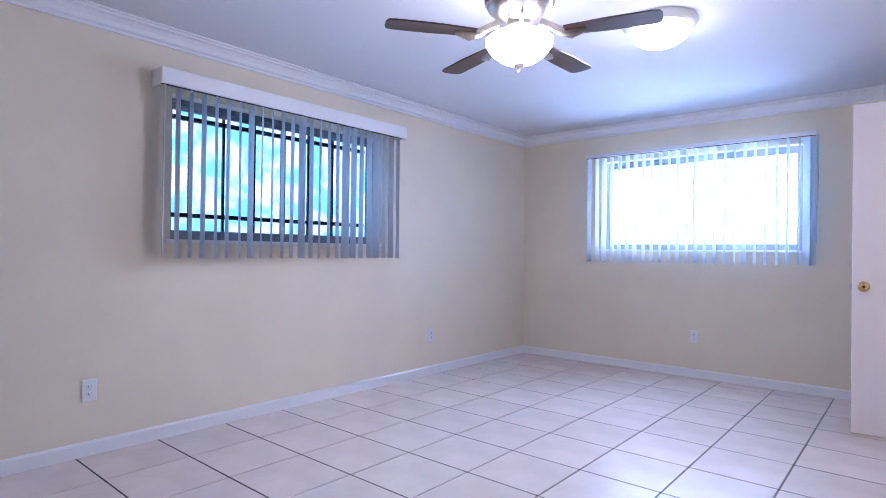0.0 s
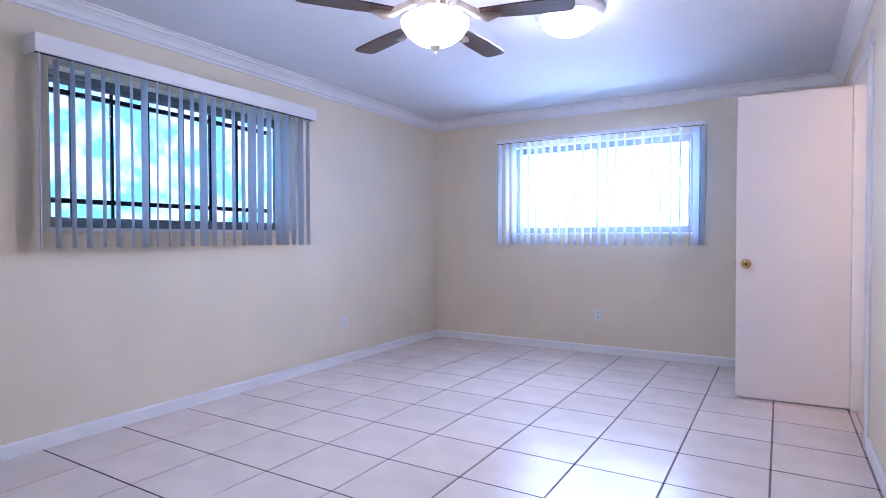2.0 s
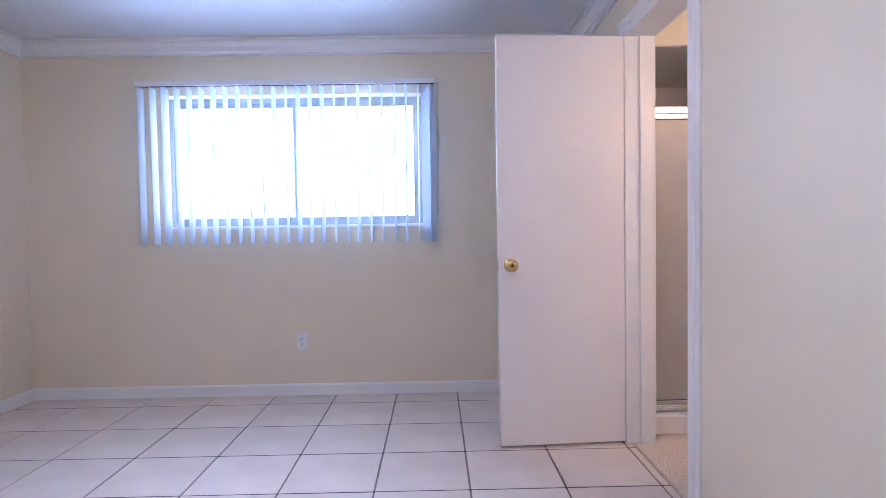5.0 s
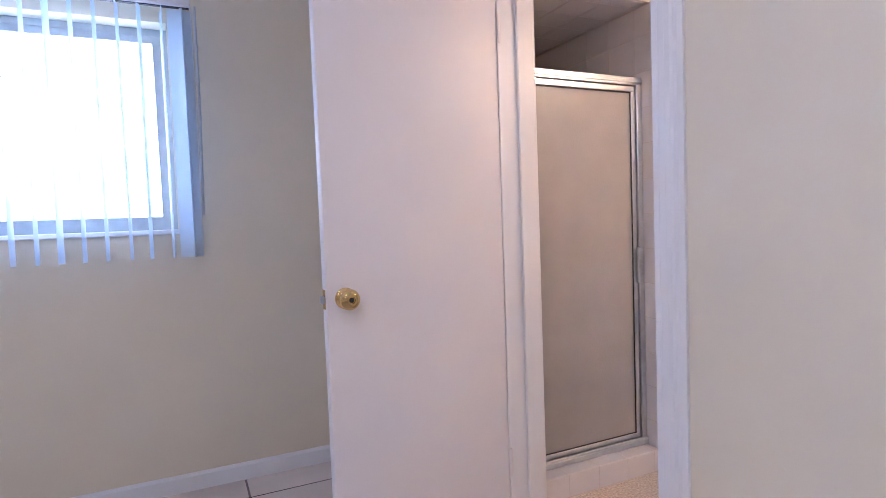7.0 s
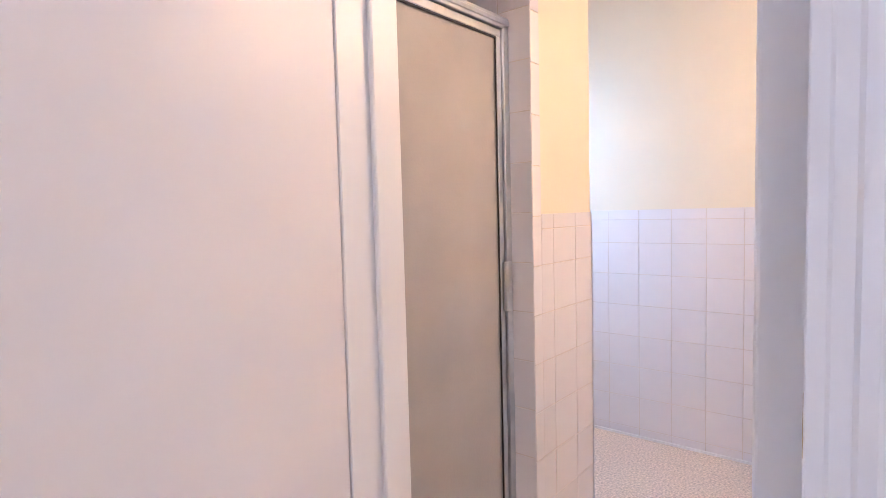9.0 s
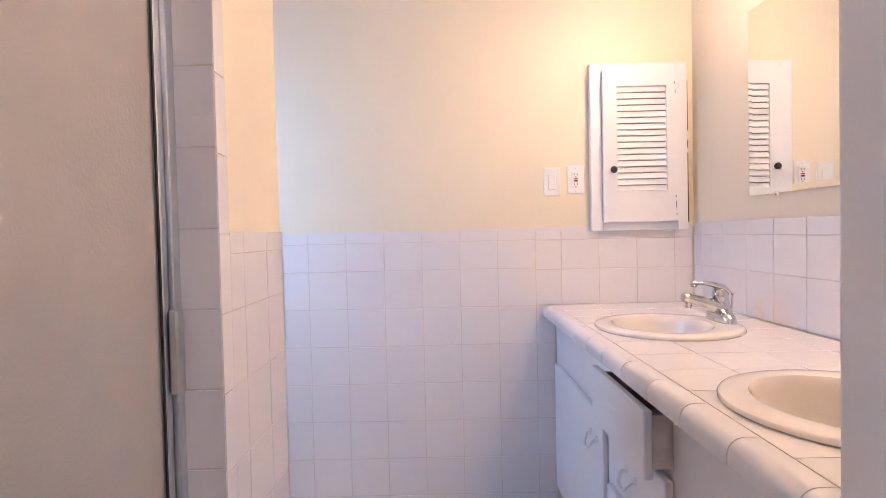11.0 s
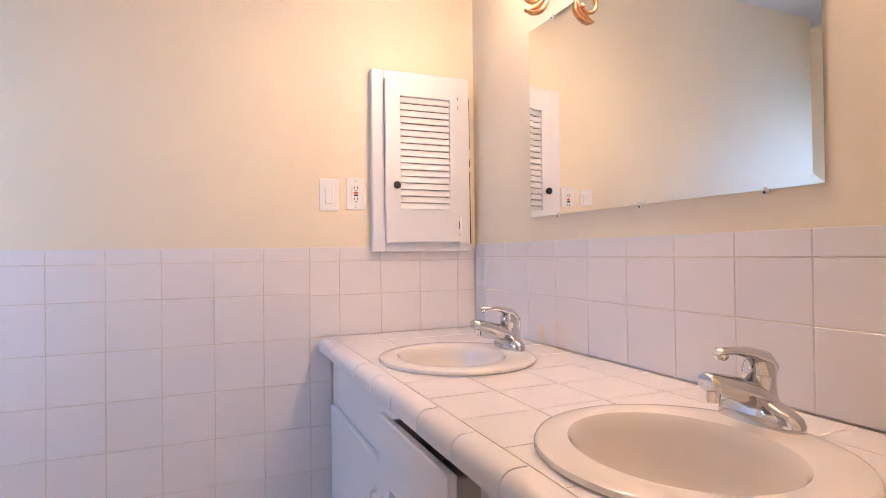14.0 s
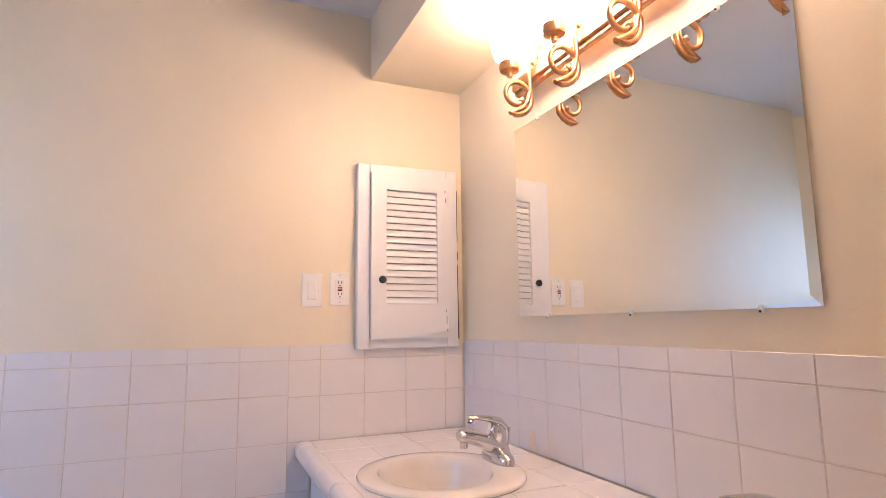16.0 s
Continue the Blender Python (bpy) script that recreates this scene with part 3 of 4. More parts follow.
# ---- shower ----
TP = 0.156
kerb = structure("shower_kerb", boxes((BX, PX, P + 0.006, P + 0.17, -0.05, 0.094)), WGROUT, "white tiled shower kerb", "kerb")
part("jamb_backing", boxes((PX, PX + 0.008, P + 0.009, NB, -0.05, SHZ)), WGROUT, kerb)
shower = thing("shower_door", "aluminium framed obscure glass shower door", "shower door", (BX, P + 0.10, 0.10))
L = PX - BX
part("threshold_track", boxes((0, L, -0.030, 0.030, 0, 0.022), (0, L, -0.030, -0.022, 0.022, 0.034), bevel=0.002), ALU, shower)
part("header", boxes((0, L, -0.022, 0.022, 1.615, 1.65), (0, L, -0.026, -0.018, 1.625, 1.64), bevel=0.002), ALU, shower)
part("wall_channel", boxes((L - 0.030, L - 0.001, -0.022, 0.022, 0.022, 1.64), bevel=0.002), ALU, shower)
part("wall_channel", boxes((0.001, 0.030, -0.022, 0.022, 0.022, 1.64), bevel=0.002), ALU, shower)
a, b, z0, z1 = 0.034, L - 0.0335, 0.03, 1.612
panel = part("door_frame", boxes((a, b, -0.014, 0.010, z0, z0 + 0.024), (a, b, -0.014, 0.010, z1 - 0.024, z1), (a, a + 0.022, -0.014, 0.010, z0 + 0.024, z1 - 0.024), (b - 0.022, b, -0.014, 0.010, z0 + 0.024, z1 - 0.024), bevel=0.002), ALU, shower)
part("gasket", boxes((a + 0.022, b - 0.022, -0.0125, -0.009, z1 - 0.030, z1 - 0.0245), (b - 0.027, b - 0.0225, -0.0125, -0.009, z0 + 0.025, z1 - 0.030), (a + 0.022, b - 0.022, -0.0125, -0.009, z0 + 0.0245, z0 + 0.029)), BLACK, panel)
part("glass", boxes((a + 0.020, b - 0.020, -0.006, -0.001, z0 + 0.022, z1 - 0.022)), FROST, panel, "grey obscure textured glass")
part("handle", boxes((b - 0.014, b + 0.016, -0.034, -0.015, 0.74, 0.90), bevel=0.004), ALU, panel, "slim aluminium pull")

# ---- vanity ----
CY0, CYF = S, -1.690
van = thing("vanity_cabinet", "white painted bathroom vanity cabinet under a tiled counter", "vanity", (0, 0, 0))
FY = -1.745
part("carcass", boxes((BX + 0.002, E - 0.009, S + 0.01, FY, 0.09, CT - 0.03)), CABP, van)
part("toe_kick", boxes((BX + 0.002, E - 0.009, S + 0.01, FY - 0.06, 0.0, 0.09)), CABP, van)


def pull(parent, x, z):
    h = part("pull", tube([(x - 0.034, FY + 0.022, z + 0.012), (x - 0.034, FY + 0.034, z + 0.006), (x - 0.022, FY + 0.044, z - 0.014), (x, FY + 0.046, z - 0.020), (x + 0.022, FY + 0.044, z - 0.014), (x + 0.034, FY + 0.034, z + 0.006), (x + 0.034, FY + 0.022, z + 0.012)], [0.006, 0.005, 0.004, 0.005, 0.004, 0.005, 0.006], 8), PLASTIC, parent, "white curved pull", smooth=True)
    for dx in (-0.034, 0.034):
        part("pull_base", lathe([(0.010, 0), (0.009, 0.005), (0.005, 0.008), (0, 0.008)], 12, pose(x + dx, FY + 0.019, z + 0.012, -90)), PLASTIC, h, smooth=True)


DX, DZ = 5.045, 0.598


def front(name, x0, x1, z0, z1, out=0.0, px=None, pz=None):
    f = part(name, boxes((x0, x1, FY + 0.001 + out, FY + 0.019 + out, z0, z1), bevel=0.003), CABP, van)
    return f


d = front("cabinet_door", DX, 5.72, 0.10, DZ)
pull(d, DX + 0.08, DZ - 0.09)
dr = front("drawer", 4.592, 4.985, 0.628, 0.770, 0.028)
part("drawer_box", boxes((4.606, 4.618, FY - 0.30, FY + 0.0285, 0.645, 0.755), (4.960, 4.972, FY - 0.30, FY + 0.0285, 0.645, 0.755), (4.618, 4.960, FY - 0.30, FY + 0.0285, 0.645, 0.652)), DRAWERWOOD, dr, "bare grey wood drawer box")
pull(part("drawer_pull_plate", boxes((4.77, 4.83, FY + 0.0473, FY + 0.0485, 0.694, 0.714)), CABP, dr), 4.80, 0.70)
dr.matrix_basis = pose(-0.012, 0.018, -0.002)
dr2 = front("drawer", 4.592, 4.985, 0.455, 0.618)
pull(dr2, 4.80, 0.53)
dr3 = front("drawer", 4.592, 4.985, 0.12, 0.44, 0.006)
pull(dr3, 4.80, 0.30)
front("cabinet_door", 3.95, 4.56, 0.10, DZ)

counter = thing("tiled_countertop", "white glazed tile countertop with rounded front edge", "countertop", (0, 0, 0))
SINKS = ((5.18, -1.966), (4.378, -1.968))
RX, RY = 0.227, 0.213
bm = boxes((BX + 0.001, E - 0.009, S + 0.009, CYF - 0.030, CT - 0.045, CT - 0.0018))
slab = part("counter_bed", bm, WGROUT, counter)
cut = bmesh.new()
for x, y in SINKS:
    lathe([(0.19, -0.25), (0.19, 0.2)], 32, pose(x, y, CT - 0.01), 1.0, 0.80, bm=cut)
bmesh.ops.recalc_face_normals(cut, faces=cut.faces)
cutter = mesh_of("cutter", cut, WGROUT)


def cut_holes(ob, shape=None):
    tool = bpy.data.objects.new("tool", shape or cutter)
    scene.collection.objects.link(tool)
    mod = ob.modifiers.new("cut", "BOOLEAN")
    mod.object, mod.operation, mod.solver = tool, "DIFFERENCE", "EXACT"
    bpy.context.view_layer.update()
    made = bpy.data.meshes.new_from_object(ob.evaluated_get(bpy.context.evaluated_depsgraph_get()))
    ob.modifiers.clear()
    ob.data = made
    bpy.data.objects.remove(tool)
    return ob


def single(ob):
    """Makes each loose piece of a cut tile an object of its own."""
    bm = bmesh.new()
    bm.from_mesh(ob.data)
    left, lots = set(bm.verts), []
    while left:
        lot, front_line = set(), [left.pop()]
        while front_line:
            v = front_line.pop()
            lot.add(v)
            for e in v.link_edges:
                w = e.other_vert(v)
                if w in left:
                    left.discard(w)
                    front_line.append(w)
        lots.append([v.index for v in lot])
    bm.free()
    if len(lots) > 1:
        source = ob.data
        for k, lot in enumerate(lots):
            bm = bmesh.new()
            bm.from_mesh(source)
            bm.verts.ensure_lookup_table()
            inside = set(lot)
            bmesh.ops.delete(bm, geom=[v for v in bm.verts if v.index not in inside], context="VERTS")
            if k:
                part("counter_tile", bm, WTILE, counter)
            else:
                ob.data = mesh_of("counter_tile", bm, WTILE)


cut_holes(slab)
carcass = [o for o in van.children if o.name.startswith("carcass")][0]
cut_holes(carcass)
cut_holes(carcass, mesh_of("drawer_bay", boxes((4.60, 4.977, -2.25, FY + 0.05, 0.638, 0.774)), CABP))


def in_sink(x, y, grow=1.0):
    return any(((x - sx) / (RX * grow)) ** 2 + ((y - sy) / (RY * grow)) ** 2 < 1 for sx, sy in SINKS)


# edge tiles with a rounded nose
def nose_mesh(w):
    pr = [(0, CT - 0.007), (0, CT)] + [(0.020 + 0.026 * math.sin(a), CT - 0.026 + 0.026 * math.cos(a)) for a in [radians(15 * k) for k in range(7)]] + [(0.046, CT - 0.042), (0.040, CT - 0.044), (0.034, CT - 0.042), (0.034, CT - 0.007)]
    b = bmesh.new()
    rings = [[b.verts.new((x, o, z)) for o, z in pr] for x in (0, w)]
    for k in range(len(pr)):
        b.faces.new((rings[0][k], rings[0][(k + 1) % len(pr)], rings[1][(k + 1) % len(pr)], rings[1][k]))
    b.faces.new(rings[0])
    b.faces.new(rings[1])
    bmesh.ops.recalc_face_normals(b, faces=b.faces)
    return b


NOSES = {}
xs = steps(BX + 0.002, E - 0.009, 4.59, 0.16)
for x0, x1 in zip(xs, xs[1:]):
    w = round(x1 - x0 - 0.003, 4)
    if w not in NOSES:
        NOSES[w] = mesh_of("edge_tile", nose_mesh(w), WTILE, True)
    ob = new("edge_tile", NOSES[w])
    ob.parent = counter
    ob.matrix_basis = pose(x0 + 0.0015, CYF - 0.046, random.uniform(-0.0005, 0.0005))


# counter top tiles, those under a basin rim joined and cut
def counter_tiles():
    us, vs = steps(BX + 0.002, E - 0.009, 4.505, TP), [CYF - 0.048 - TP * k for k in range(4)] + [S + 0.009]
    for x0, x1 in zip(us, us[1:]):
        for y1, y0 in zip(vs, vs[1:]):
            corners = [(x, y) for x in (x0, (x0 + x1) / 2, x1) for y in (y0, (y0 + y1) / 2, y1)]
            if any(in_sink(x, y, 0.98) for x, y in corners):
                if not all(in_sink(x, y, 0.85) for x, y in corners):
                    single(cut_holes(part("counter_tile", boxes((x0 + 0.0015, x1 - 0.0015, y0 + 0.0015, y1 - 0.0015, CT - 0.007, CT)), WTILE, counter)))
            else:
                tile(counter, "counter_tile", WTILE, (0, 0, CT - 0.007), (1, 0, 0), (0, 1, 0), x0, x1, y0, y1, 0.007, 0.003, 0.0015)


counter_tiles()


# ---- basins and faucets ----
def basin(x, y):
    s = thing("sink_basin", "cream porcelain oval drop-in basin set in the counter", "sink", (x, y, CT), "twin basins")
    prof = [(0.985, 0.0), (1.0, 0.003), (1.0, 0.007), (0.990, 0.0105), (0.965, 0.0125), (0.88, 0.0145), (0.79, 0.0150), (0.748, 0.0135), (0.722, 0.006), (0.695, -0.012), (0.64, -0.055), (0.54, -0.098), (0.38, -0.122), (0.16, -0.132), (0.0, -0.134), (0.0, -0.143), (0.4, -0.13), (0.6, -0.10), (0.72, -0.04), (0.76, 0.0)]
    bm = lathe(prof, 64, None, RX, RY, caps=False)
    for v in bm.verts:
        r = math.hypot(v.co.x / RX, v.co.y / RY)
        if r < 0.80:
            v.co.y = v.co.y * 0.90 + 0.018
    part("bowl", bm, BASIN, s, smooth=True)
    part("drain", lathe([(0.022, 0.0), (0.024, 0.003), (0.016, 0.003), (0.014, 0.001), (0, 0.001)], 24, pose(0, 0.014, -0.132)), CHROME, s, "chrome drain ring", smooth=True)
    part("overflow_lip", lathe([(0.012, 0), (0.012, 0.004), (0, 0.004)], 16, pose(0.0, RY * 0.64, -0.012, 70)), BASIN, s, smooth=True)
    return s


for x, y in SINKS:
    basin(x, y)


def faucet(x, y):
    f = thing("faucet", "chrome single-lever basin faucet on the sink deck", "faucet", (x, y, CT + 0.0140), "basin faucets")
    f.matrix_basis = f.matrix_basis @ Matrix.Diagonal((0.93, 0.93, 0.93, 1))
    bm = bmesh.new()
    n, prev = 40, None
    for r, z in ((1.0, 0.0), (1.0, 0.012), (0.93, 0.022), (0.72, 0.031), (0.42, 0.040), (0.30, 0.046)):
        ring = []
        for k in range(n):
            a = 2 * math.pi * k / n
            cx, cy = math.cos(a), math.sin(a)
            ring.append(bm.verts.new((0.079 * r * math.copysign(abs(cx) ** 0.75, cx), 0.029 * (0.5 + r / 2) * math.copysign(abs(cy) ** 0.85, cy), z)))
        if prev:
            for k in range(n):
                bm.faces.new((prev[k], prev[(k + 1) % n], ring[(k + 1) % n], ring[k]))
        prev = ring
    bm.faces.new(prev)
    part("base", bm, CHROME, f, smooth=True)
    spout = part("spout", tube([(0, -0.024, 0.022), (0, -0.004, 0.038), (0, 0.03, 0.054), (0, 0.07, 0.068), (0, 0.106, 0.078), (0, 0.121, 0.081), (0, 0.126, 0.081)], [0.024, 0.031, 0.028, 0.024, 0.021, 0.020, 0.016], 24, flat=0.80), CHROME, f, smooth=True)
    part("aerator", lathe([(0.0115, 0.0), (0.0115, -0.014), (0.010, -0.020), (0.007, -0.020)], 20, pose(0, 0.108, 0.066)), CHROME, spout, smooth=True)
    part("body", lathe([(0.027, 0.035), (0.026, 0.062), (0.025, 0.075), (0.0265, 0.080), (0.026, 0.092), (0.021, 0.106), (0.012, 0.114), (0, 0.116)], 28, pose(0, -0.008, 0, -6)), CHROME, f, smooth=True)
    lever = part("lever", tube([(0, -0.024, 0.094), (0, -0.004, 0.112), (0, 0.028, 0.122), (0, 0.06, 0.127), (0, 0.092, 0.129), (0, 0.098, 0.128)], [0.020, 0.024, 0.018, 0.013, 0.0115, 0.008], 18, flat=0.55), CHROME, f, smooth=True)
    part("lever_tip", lathe([(0.0, -0.007), (0.008, -0.006), (0.012, 0.0), (0.008, 0.006), (0, 0.007)], 16, pose(0, 0.088, 0.120)), CHROME, lever, smooth=True)
    rod = part("lift_rod", tube([(0, -0.034, 0.015), (0, -0.040, 0.085)], 0.003, 8), CHROME, f, smooth=True)
    part("rod_knob", lathe([(0.004, 0), (0.006, 0.004), (0.004, 0.009), (0, 0.010)], 12, pose(0, -0.040, 0.084)), CHROME, rod, smooth=True)
    return f


faucet(5.197, -2.140)
faucet(4.405, -2.152)

# ---- louvred wall cabinet ----
cab = thing("wall_cabinet", "white louvred medicine cabinet set in the corner wall", "cabinet", (E, -2.088, 1.127))
part("surround", boxes((-0.032, 0, -0.196, -0.150, 0, 0.675), (-0.032, 0, 0.150, 0.196, 0, 0.675), (-0.032, 0, -0.150, 0.150, 0, 0.038), (-0.032, 0, -0.150, 0.150, 0.637, 0.675), bevel=0.002), CABP, cab)
# dark-painted back makes the gaps between the slats look shaded
part("back", boxes((-0.006, -0.001, -0.150, 0.150, 0.038, 0.637)), SHADEDBACK, cab)
cd = part("door", boxes((-0.052, -0.033, -0.158, -0.106, 0.036, 0.640), (-0.052, -0.033, 0.094, 0.150, 0.036, 0.640), (-0.052, -0.033, -0.106, 0.094, 0.036, 0.158), (-0.052, -0.033, -0.106, 0.094, 0.578, 0.640)), CABP, cab)
SL = mesh_of("louvre", boxes((-0.0121, 0.0121, -0.0998, 0.0998, -0.0026, 0.0026), bevel=0.001), CABP)
for k in range(17):
    ob = new("louvre", SL)
    ob.parent = cd
    ob.matrix_basis = pose(-0.042, -0.006, 0.170 + 0.0247 * k, 0, -68, 0)
part("knob", lathe([(0.006, 0), (0.006, 0.008), (0.013, 0.013), (0.014, 0.020), (0.009, 0.026), (0, 0.027)], 20, pose(-0.052, 0.114, 0.244, 0, -90)), DARKALU, cd, "round dark bronze knob", smooth=True)
for z in (0.10, 0.56):
    part("hinge", boxes((-0.0545, -0.0525, -0.156, -0.150, z - 0.03, z + 0.03)), CABP, cab)

# worn paint at the hinges and the open joint beside the wall
for y0, z0, h in ((-0.139, 0.582, 0.010), (-0.140, 0.545, 0.016), (-0.141, 0.085, 0.030), (-0.1395, 0.130, 0.008), (-0.142, 0.060, 0.006)):
    part("paint_chip", boxes((-0.0526, -0.0521, y0 - 0.0012, y0 + 0.0012, z0, z0 + h)), BLACK, cd, "chipped dark paint mark")
for z0, z1, w in ((0.03, 0.10, 0.0045), (0.10, 0.31, 0.003), (0.33, 0.36, 0.003), (0.40, 0.60, 0.0022)):
    part("open_joint", boxes((-0.030, -0.0005, -0.1965 - w, -0.1965, z0, z1)), BLACK, cab, "dark open joint beside the wall")

# ---- mirror ----
MX0, MX1, MZ0, MZ1 = 4.40, 5.335, 1.232, 1.836
mir = thing("wall_mirror", "large rectangular wall mirror above the white tile backsplash", "mirror", ((MX0 + MX1) / 2, S + 0.0045, MZ0), turn=0.5)
w2, h2, bev = (MX1 - MX0) / 2, MZ1 - MZ0, 0.020
bm = bmesh.new()
rings = [[bm.verts.new((sx * (w2 - i), y, z)) for sx, z in ((-1, i), (1, i), (1, h2 - i), (-1, h2 - i))] for i, y in ((0, 0.002), (0, 0.005), (bev, 0.0058))]
for r0, r1 in zip(rings, rings[1:]):
    for k in range(4):
        bm.faces.new((r0[k], r0[(k + 1) % 4], r1[(k + 1) % 4], r1[k]))
bm.faces.new(rings[-1])
bm.faces.new(rings[0])
bmesh.ops.recalc_face_normals(bm, faces=bm.faces)
part("glass", bm, MIRROR, mir)
cx = (MX0 + MX1) / 2
for x, z in ((5.18, 0), (4.84, 0), (4.51, 0), (5.20, h2), (4.55, h2)):
    part("clip", boxes((x - cx - 0.0045, x - cx + 0.0045, 0.001, 0.0095, z - 0.008, z + 0.006), bevel=0.0015), PLASTIC, mir, "clear plastic mirror clip")
    part("clip_screw", lathe([(0.0028, 0), (0.002, 0.0015), (0, 0.0015)], 8, pose(x - cx, 0.0097, z - 0.005, -90)), BLACK, mir)

# ---- vanity light ----
vl = thing("vanity_light", "bronze scroll vanity light bar with lit glass shades", "wall light", (4.82, S, 1.955))
part("back_bar", boxes((-0.46, 0.46, 0.022, 0.042, -0.030, 0.030), (-0.46, 0.46, 0.042, 0.052, -0.016, 0.016), bevel=0.004), BRONZE, vl, "bronze rectangular bar")
for sx in (-0.40, 0.40):
    part("standoff", boxes((sx - 0.012, sx + 0.012, 0.0, 0.022, -0.012, 0.012)), BRONZE, vl)
for k in range(4):
    x = 0.338 - 0.2265 * k
    pl = part("ornament_plate", boxes((x - 0.045, x + 0.045, 0.006, 0.016, 0.02, 0.15), bevel=0.004), GOLDM, vl, "textured gold ornament plate")
    pts = []
    for i in range(30):
        a = radians(-70 - 17.5 * i)
        r = 0.060 - 0.0015 * i
        pts.append((x, 0.110 + r * math.cos(a), -0.082 + r * math.sin(a)))
    pts = [(x, 0.046, 0.030), (x, 0.060, 0.034), (x, 0.068, 0.020), (x, 0.064, -0.012), (x, 0.062, -0.05), (x, 0.072, -0.095), (x, 0.090, -0.116)] + pts[:26]
    arm = part("scroll_arm", tube(pts, [0.0080] * 7 + [0.0085 - 0.00008 * i for i in range(26)], 10), BRONZE, vl, "curled bronze scroll arm", smooth=True)
    part("scroll_bud", lathe([(0, -0.011), (0.008, -0.008), (0.011, 0), (0.008, 0.008), (0, 0.011)], 12, Matrix.Translation(pts[-1])), BRONZE, arm, smooth=True)
    cup = part("shade_cup", lathe([(0.008, -0.040), (0.010, -0.030), (0.028, -0.022), (0.031, -0.014), (0.030, 0.004), (0.026, 0.006)], 28, pose(x, 0.130, 0.012)), BRONZE, vl, "ribbed bronze shade cup", smooth=True)
    part("glass_shade", lathe([(0.026, 0.006), (0.044, 0.022), (0.052, 0.05), (0.056, 0.085), (0.066, 0.115), (0.063, 0.117), (0.050, 0.085), (0.02, 0.02)], 32, pose(x, 0.130, 0.012)), SHADE, cup, "lit amber white bell glass", smooth=True)

# ---- wall tiles ----
north, east, up = (0, 1, 0), (1, 0, 0), (0, 0, 1)
wain = tagged(new("tile_wainscot_east", mesh_of("tile_wainscot_east", boxes((E - 0.004, E - 0.0002, S, NB, 0, 1.138)), WGROUT)), "white square tile wainscot with bullnose cap", "wall tile", kind="structure")
ROWS = [0.0, 0.046, 0.202, 0.358, 0.514, 0.670, 0.826, 0.982, 1.097, 1.146]
o = (E - 0.004, 0, 0)
tiling(wain, "tile", WTILE, o, (0, -1, 0), up, [1.665, 1.771, 1.926, 2.082, 2.238, -S - 0.008], [CT, 0.974, 1.095, 1.148])
tiling(wain, "tile", WTILE, o, (0, -1, 0), up, [-y for y in reversed(steps(-1.665, NB, -1.665, TP))], ROWS)
tiling(wain, "tile", WTILE, o, (0, -1, 0), up, [1.665, 1.740], [r for r in ROWS if r < 0.83])
splash = tagged(new("tile_backsplash_south", mesh_of("tile_backsplash_south", boxes((BX, E - 0.012, S + 0.0002, S + 0.004, CT, 1.145)), WGROUT)), "white square tile backsplash behind the basins", "wall tile", kind="structure")
tiling(splash, "tile", WTILE, (0, S + 0.004, 0), (-1, 0, 0), up, [-x for x in reversed(steps(BX, E - 0.013, 5.372, 0.158))], [CT + 0.001, 0.983, 1.104, 1.156])
stain = bmesh.new()
for z0, z1, x0, x1 in ((CT + 0.004, CT + 0.03, 5.270, 5.316), (CT + 0.03, CT + 0.052, 5.278, 5.313), (CT + 0.052, CT + 0.066, 5.284, 5.304)):
    box(stain, x0, x1, S + 0.0062, S + 0.0066, z0, z1)
part("stain", stain, RUST, splash, "faint tan water stain")
pier = tagged(new("tile_pier", mesh_of("tile_pier", boxes((PX + 0.0085, PE - 0.001, P + 0.004, P + 0.0078, 0, 1.14)), WGROUT)), "white tiled shower partition with rounded edge tiles", "wall tile", kind="structure")
tiling(pier, "tile", WTILE, (0, P + 0.004, 0), east, up, [PX + 0.052] + steps(PX + 0.052, PE, PX + 0.13, TP)[1:], ROWS)
# rounded edge column beside the opening
zs = [0.0] + [0.046 + TP * k for k in range(16) if 0.046 + TP * k < H - 0.02] + [H]
tiling(pier, "edge_tile", WTILE, (0, P + 0.004, 0), east, up, [PX - 0.001, PX + 0.052], [z for z in zs], 0.003)
zj = [0.094] + [0.046 + TP * k + 0.012 for k in range(1, 13)] + [SHZ]
tiling(pier, "tile", WTILE, (PX + 0.001, 0, 0), (0, -1, 0), up, [-(P + 0.118), -(P + 0.002)], zj, 0.002)
tiling(pier, "tile", WTILE, (PX + 0.001, 0, 0), (0, -1, 0), up, [-x for x in (NB, NB - TP, NB - 2 * TP, NB - 3 * TP, NB - 4 * TP, P + 0.118)], zj, 0.0018)
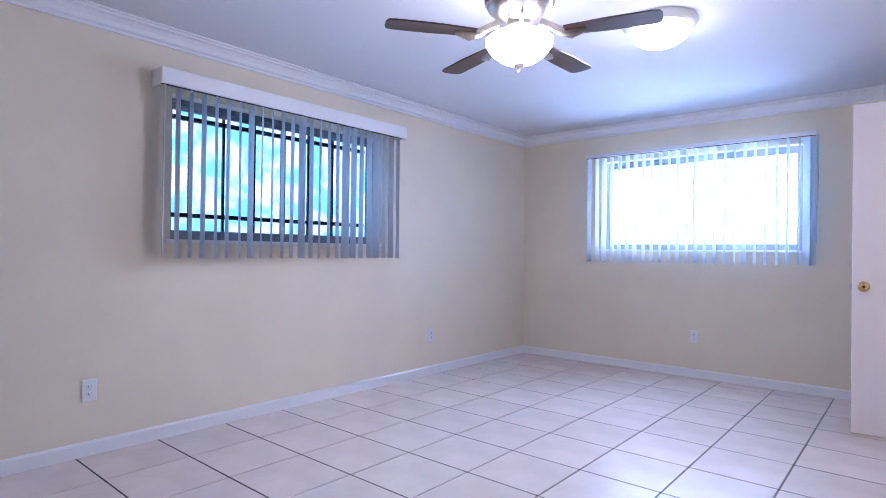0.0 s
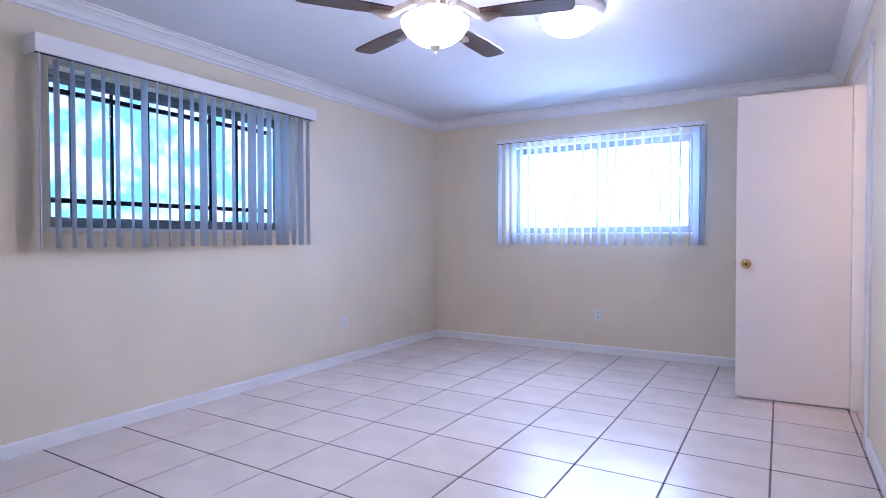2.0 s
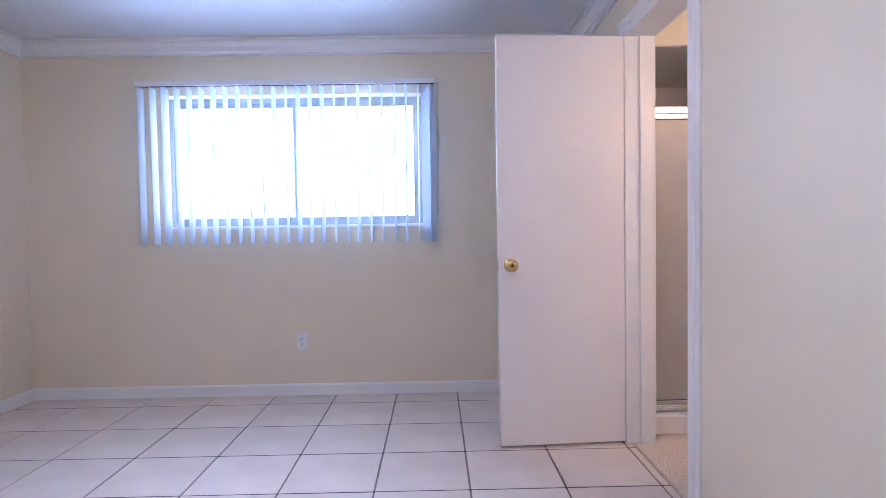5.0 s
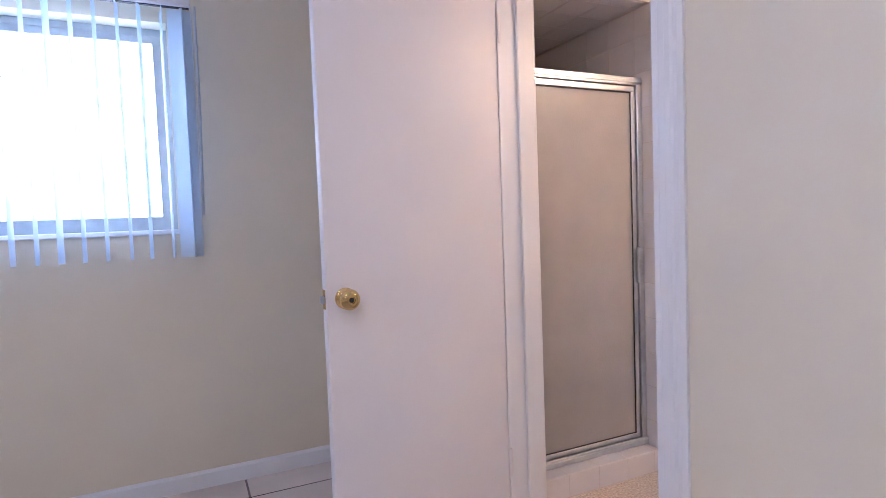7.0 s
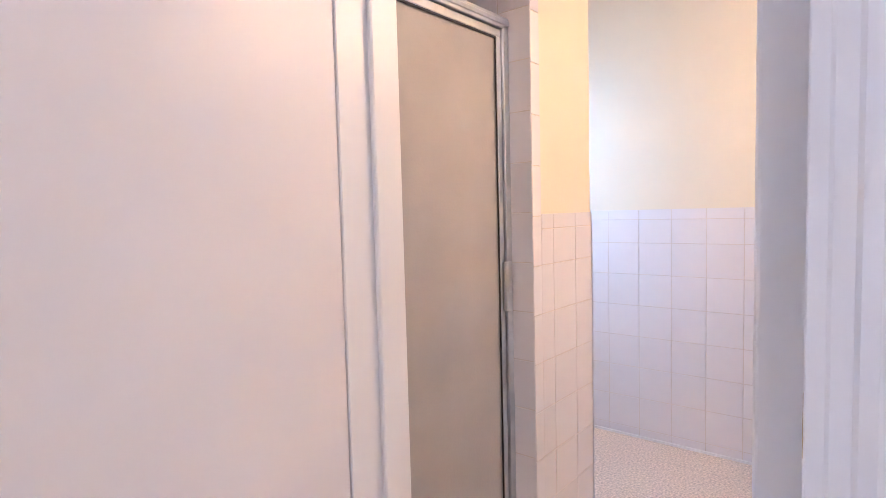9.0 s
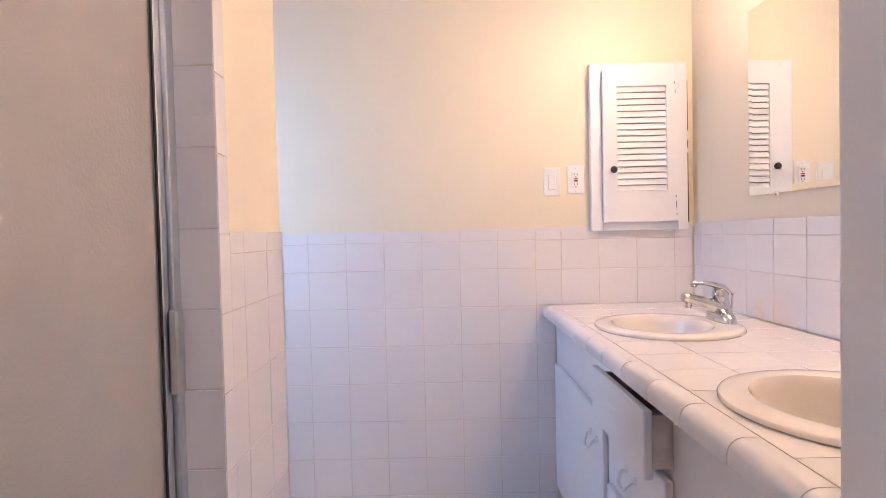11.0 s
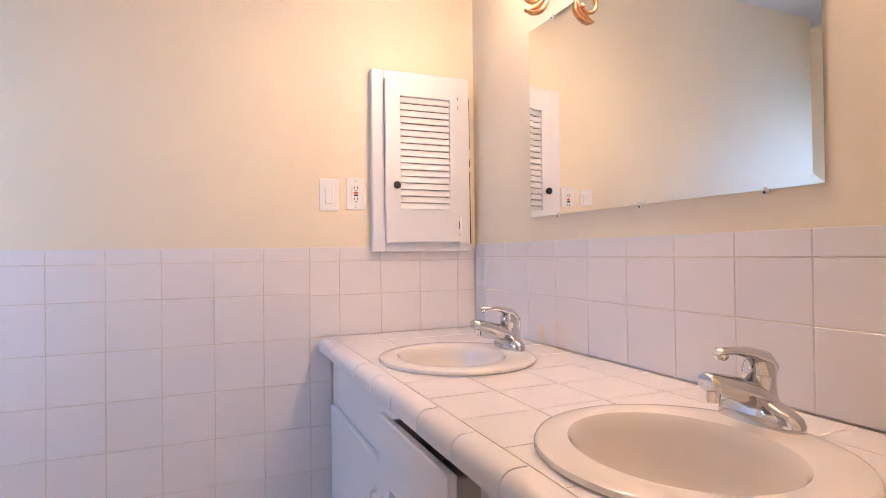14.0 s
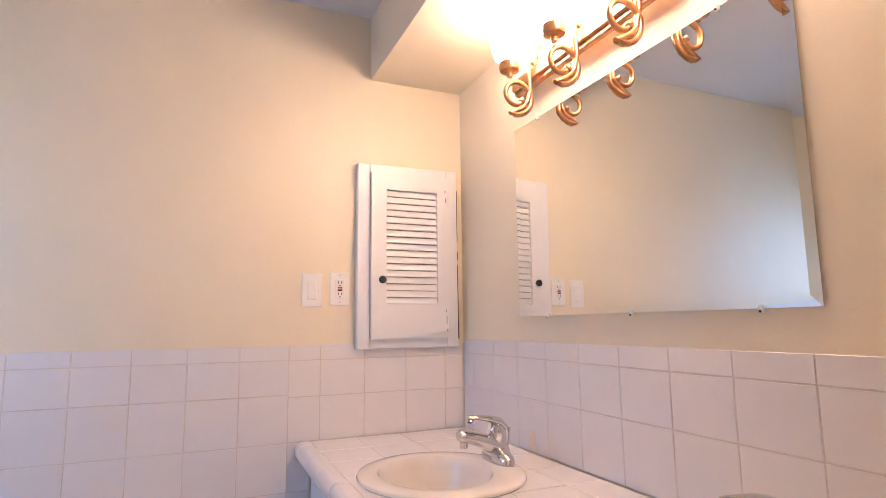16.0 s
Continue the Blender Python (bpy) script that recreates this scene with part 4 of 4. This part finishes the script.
nookw = tagged(new("tile_nook_end", mesh_of("tile_nook_end", boxes((PE - 0.0005, PE + 0.004, P + 0.005, NB, 0, 1.138)), WGROUT)), "white tiled partition end facing the nook", "wall tile", kind="structure")
tiling(nookw, "tile", WTILE, (PE + 0.004, 0, 0), north, up, steps(P, NB, P + 0.05, TP), ROWS)
# kerb tiles
tiling(kerb, "kerb_tile", WTILE, (0, P + 0.006, 0), east, up, steps(BX, PX, 4.205, TP), [0.0, 0.095], 0.002)
tiling(kerb, "kerb_tile", WTILE, (0, 0, 0.094), east, north, steps(BX, PX, 4.205, TP), [P + 0.005, P + 0.07, P + 0.17], 0.002)
# shower lining
lining = tagged(new("shower_lining", mesh_of("shower_lining", boxes((BX + 0.0005, PX - 0.008, NB - 0.004, NB - 0.0002, 0, SHZ), (BX + 0.0002, BX + 0.004, P + 0.02, NB - 0.005, 0, SHZ), (BX, PX + 0.007, P + 0.021, NB, SHZ - 0.004, SHZ - 0.0005)), WGROUT)), "white tile lining inside the shower", "wall tile", kind="structure")
tiling(lining, "tile", WTILE, (0, NB - 0.004, 0), east, up, steps(BX + 0.012, PX - 0.01, 4.2, TP), [z for z in zj[7:]])
tiling(lining, "tile", WTILE, (0, 0, SHZ - 0.004), north, east, steps(P + 0.03, NB - 0.012, P + 0.1, TP), steps(BX + 0.012, PX - 0.01, 4.2, TP))
# seams of the vinyl floor
for k, x in enumerate(steps(W + 0.03, E - 0.02, 4.35, 0.305)[1:-1]):
    part("seam", boxes((x - 0.0012, x + 0.0012, -1.70, P - 0.02, 0.0001, 0.0006)), DRAWERWOOD, bath_floor)
part("cove_base", boxes((E - 0.018, E - 0.0112, -1.70, NB, 0, 0.012)), TRIM, wain)

# ---- bedroom floor tiles ----
tiling(floor, "floor_tile", FTILE, (0, 0, -0.007), east, north, steps(0.0, W + 0.02, 0.41, FT), steps(SOUTH, 0.0, -0.20, 0.415), 0.0075, (0.009, 0.0085))
for y in steps(SOUTH, 0.0, -0.20, 0.415)[1:-1]:
    part("joint", boxes((0.001, W + 0.018, y - 0.004, y + 0.004, -0.0031, -0.0004)), DARKJ, floor)
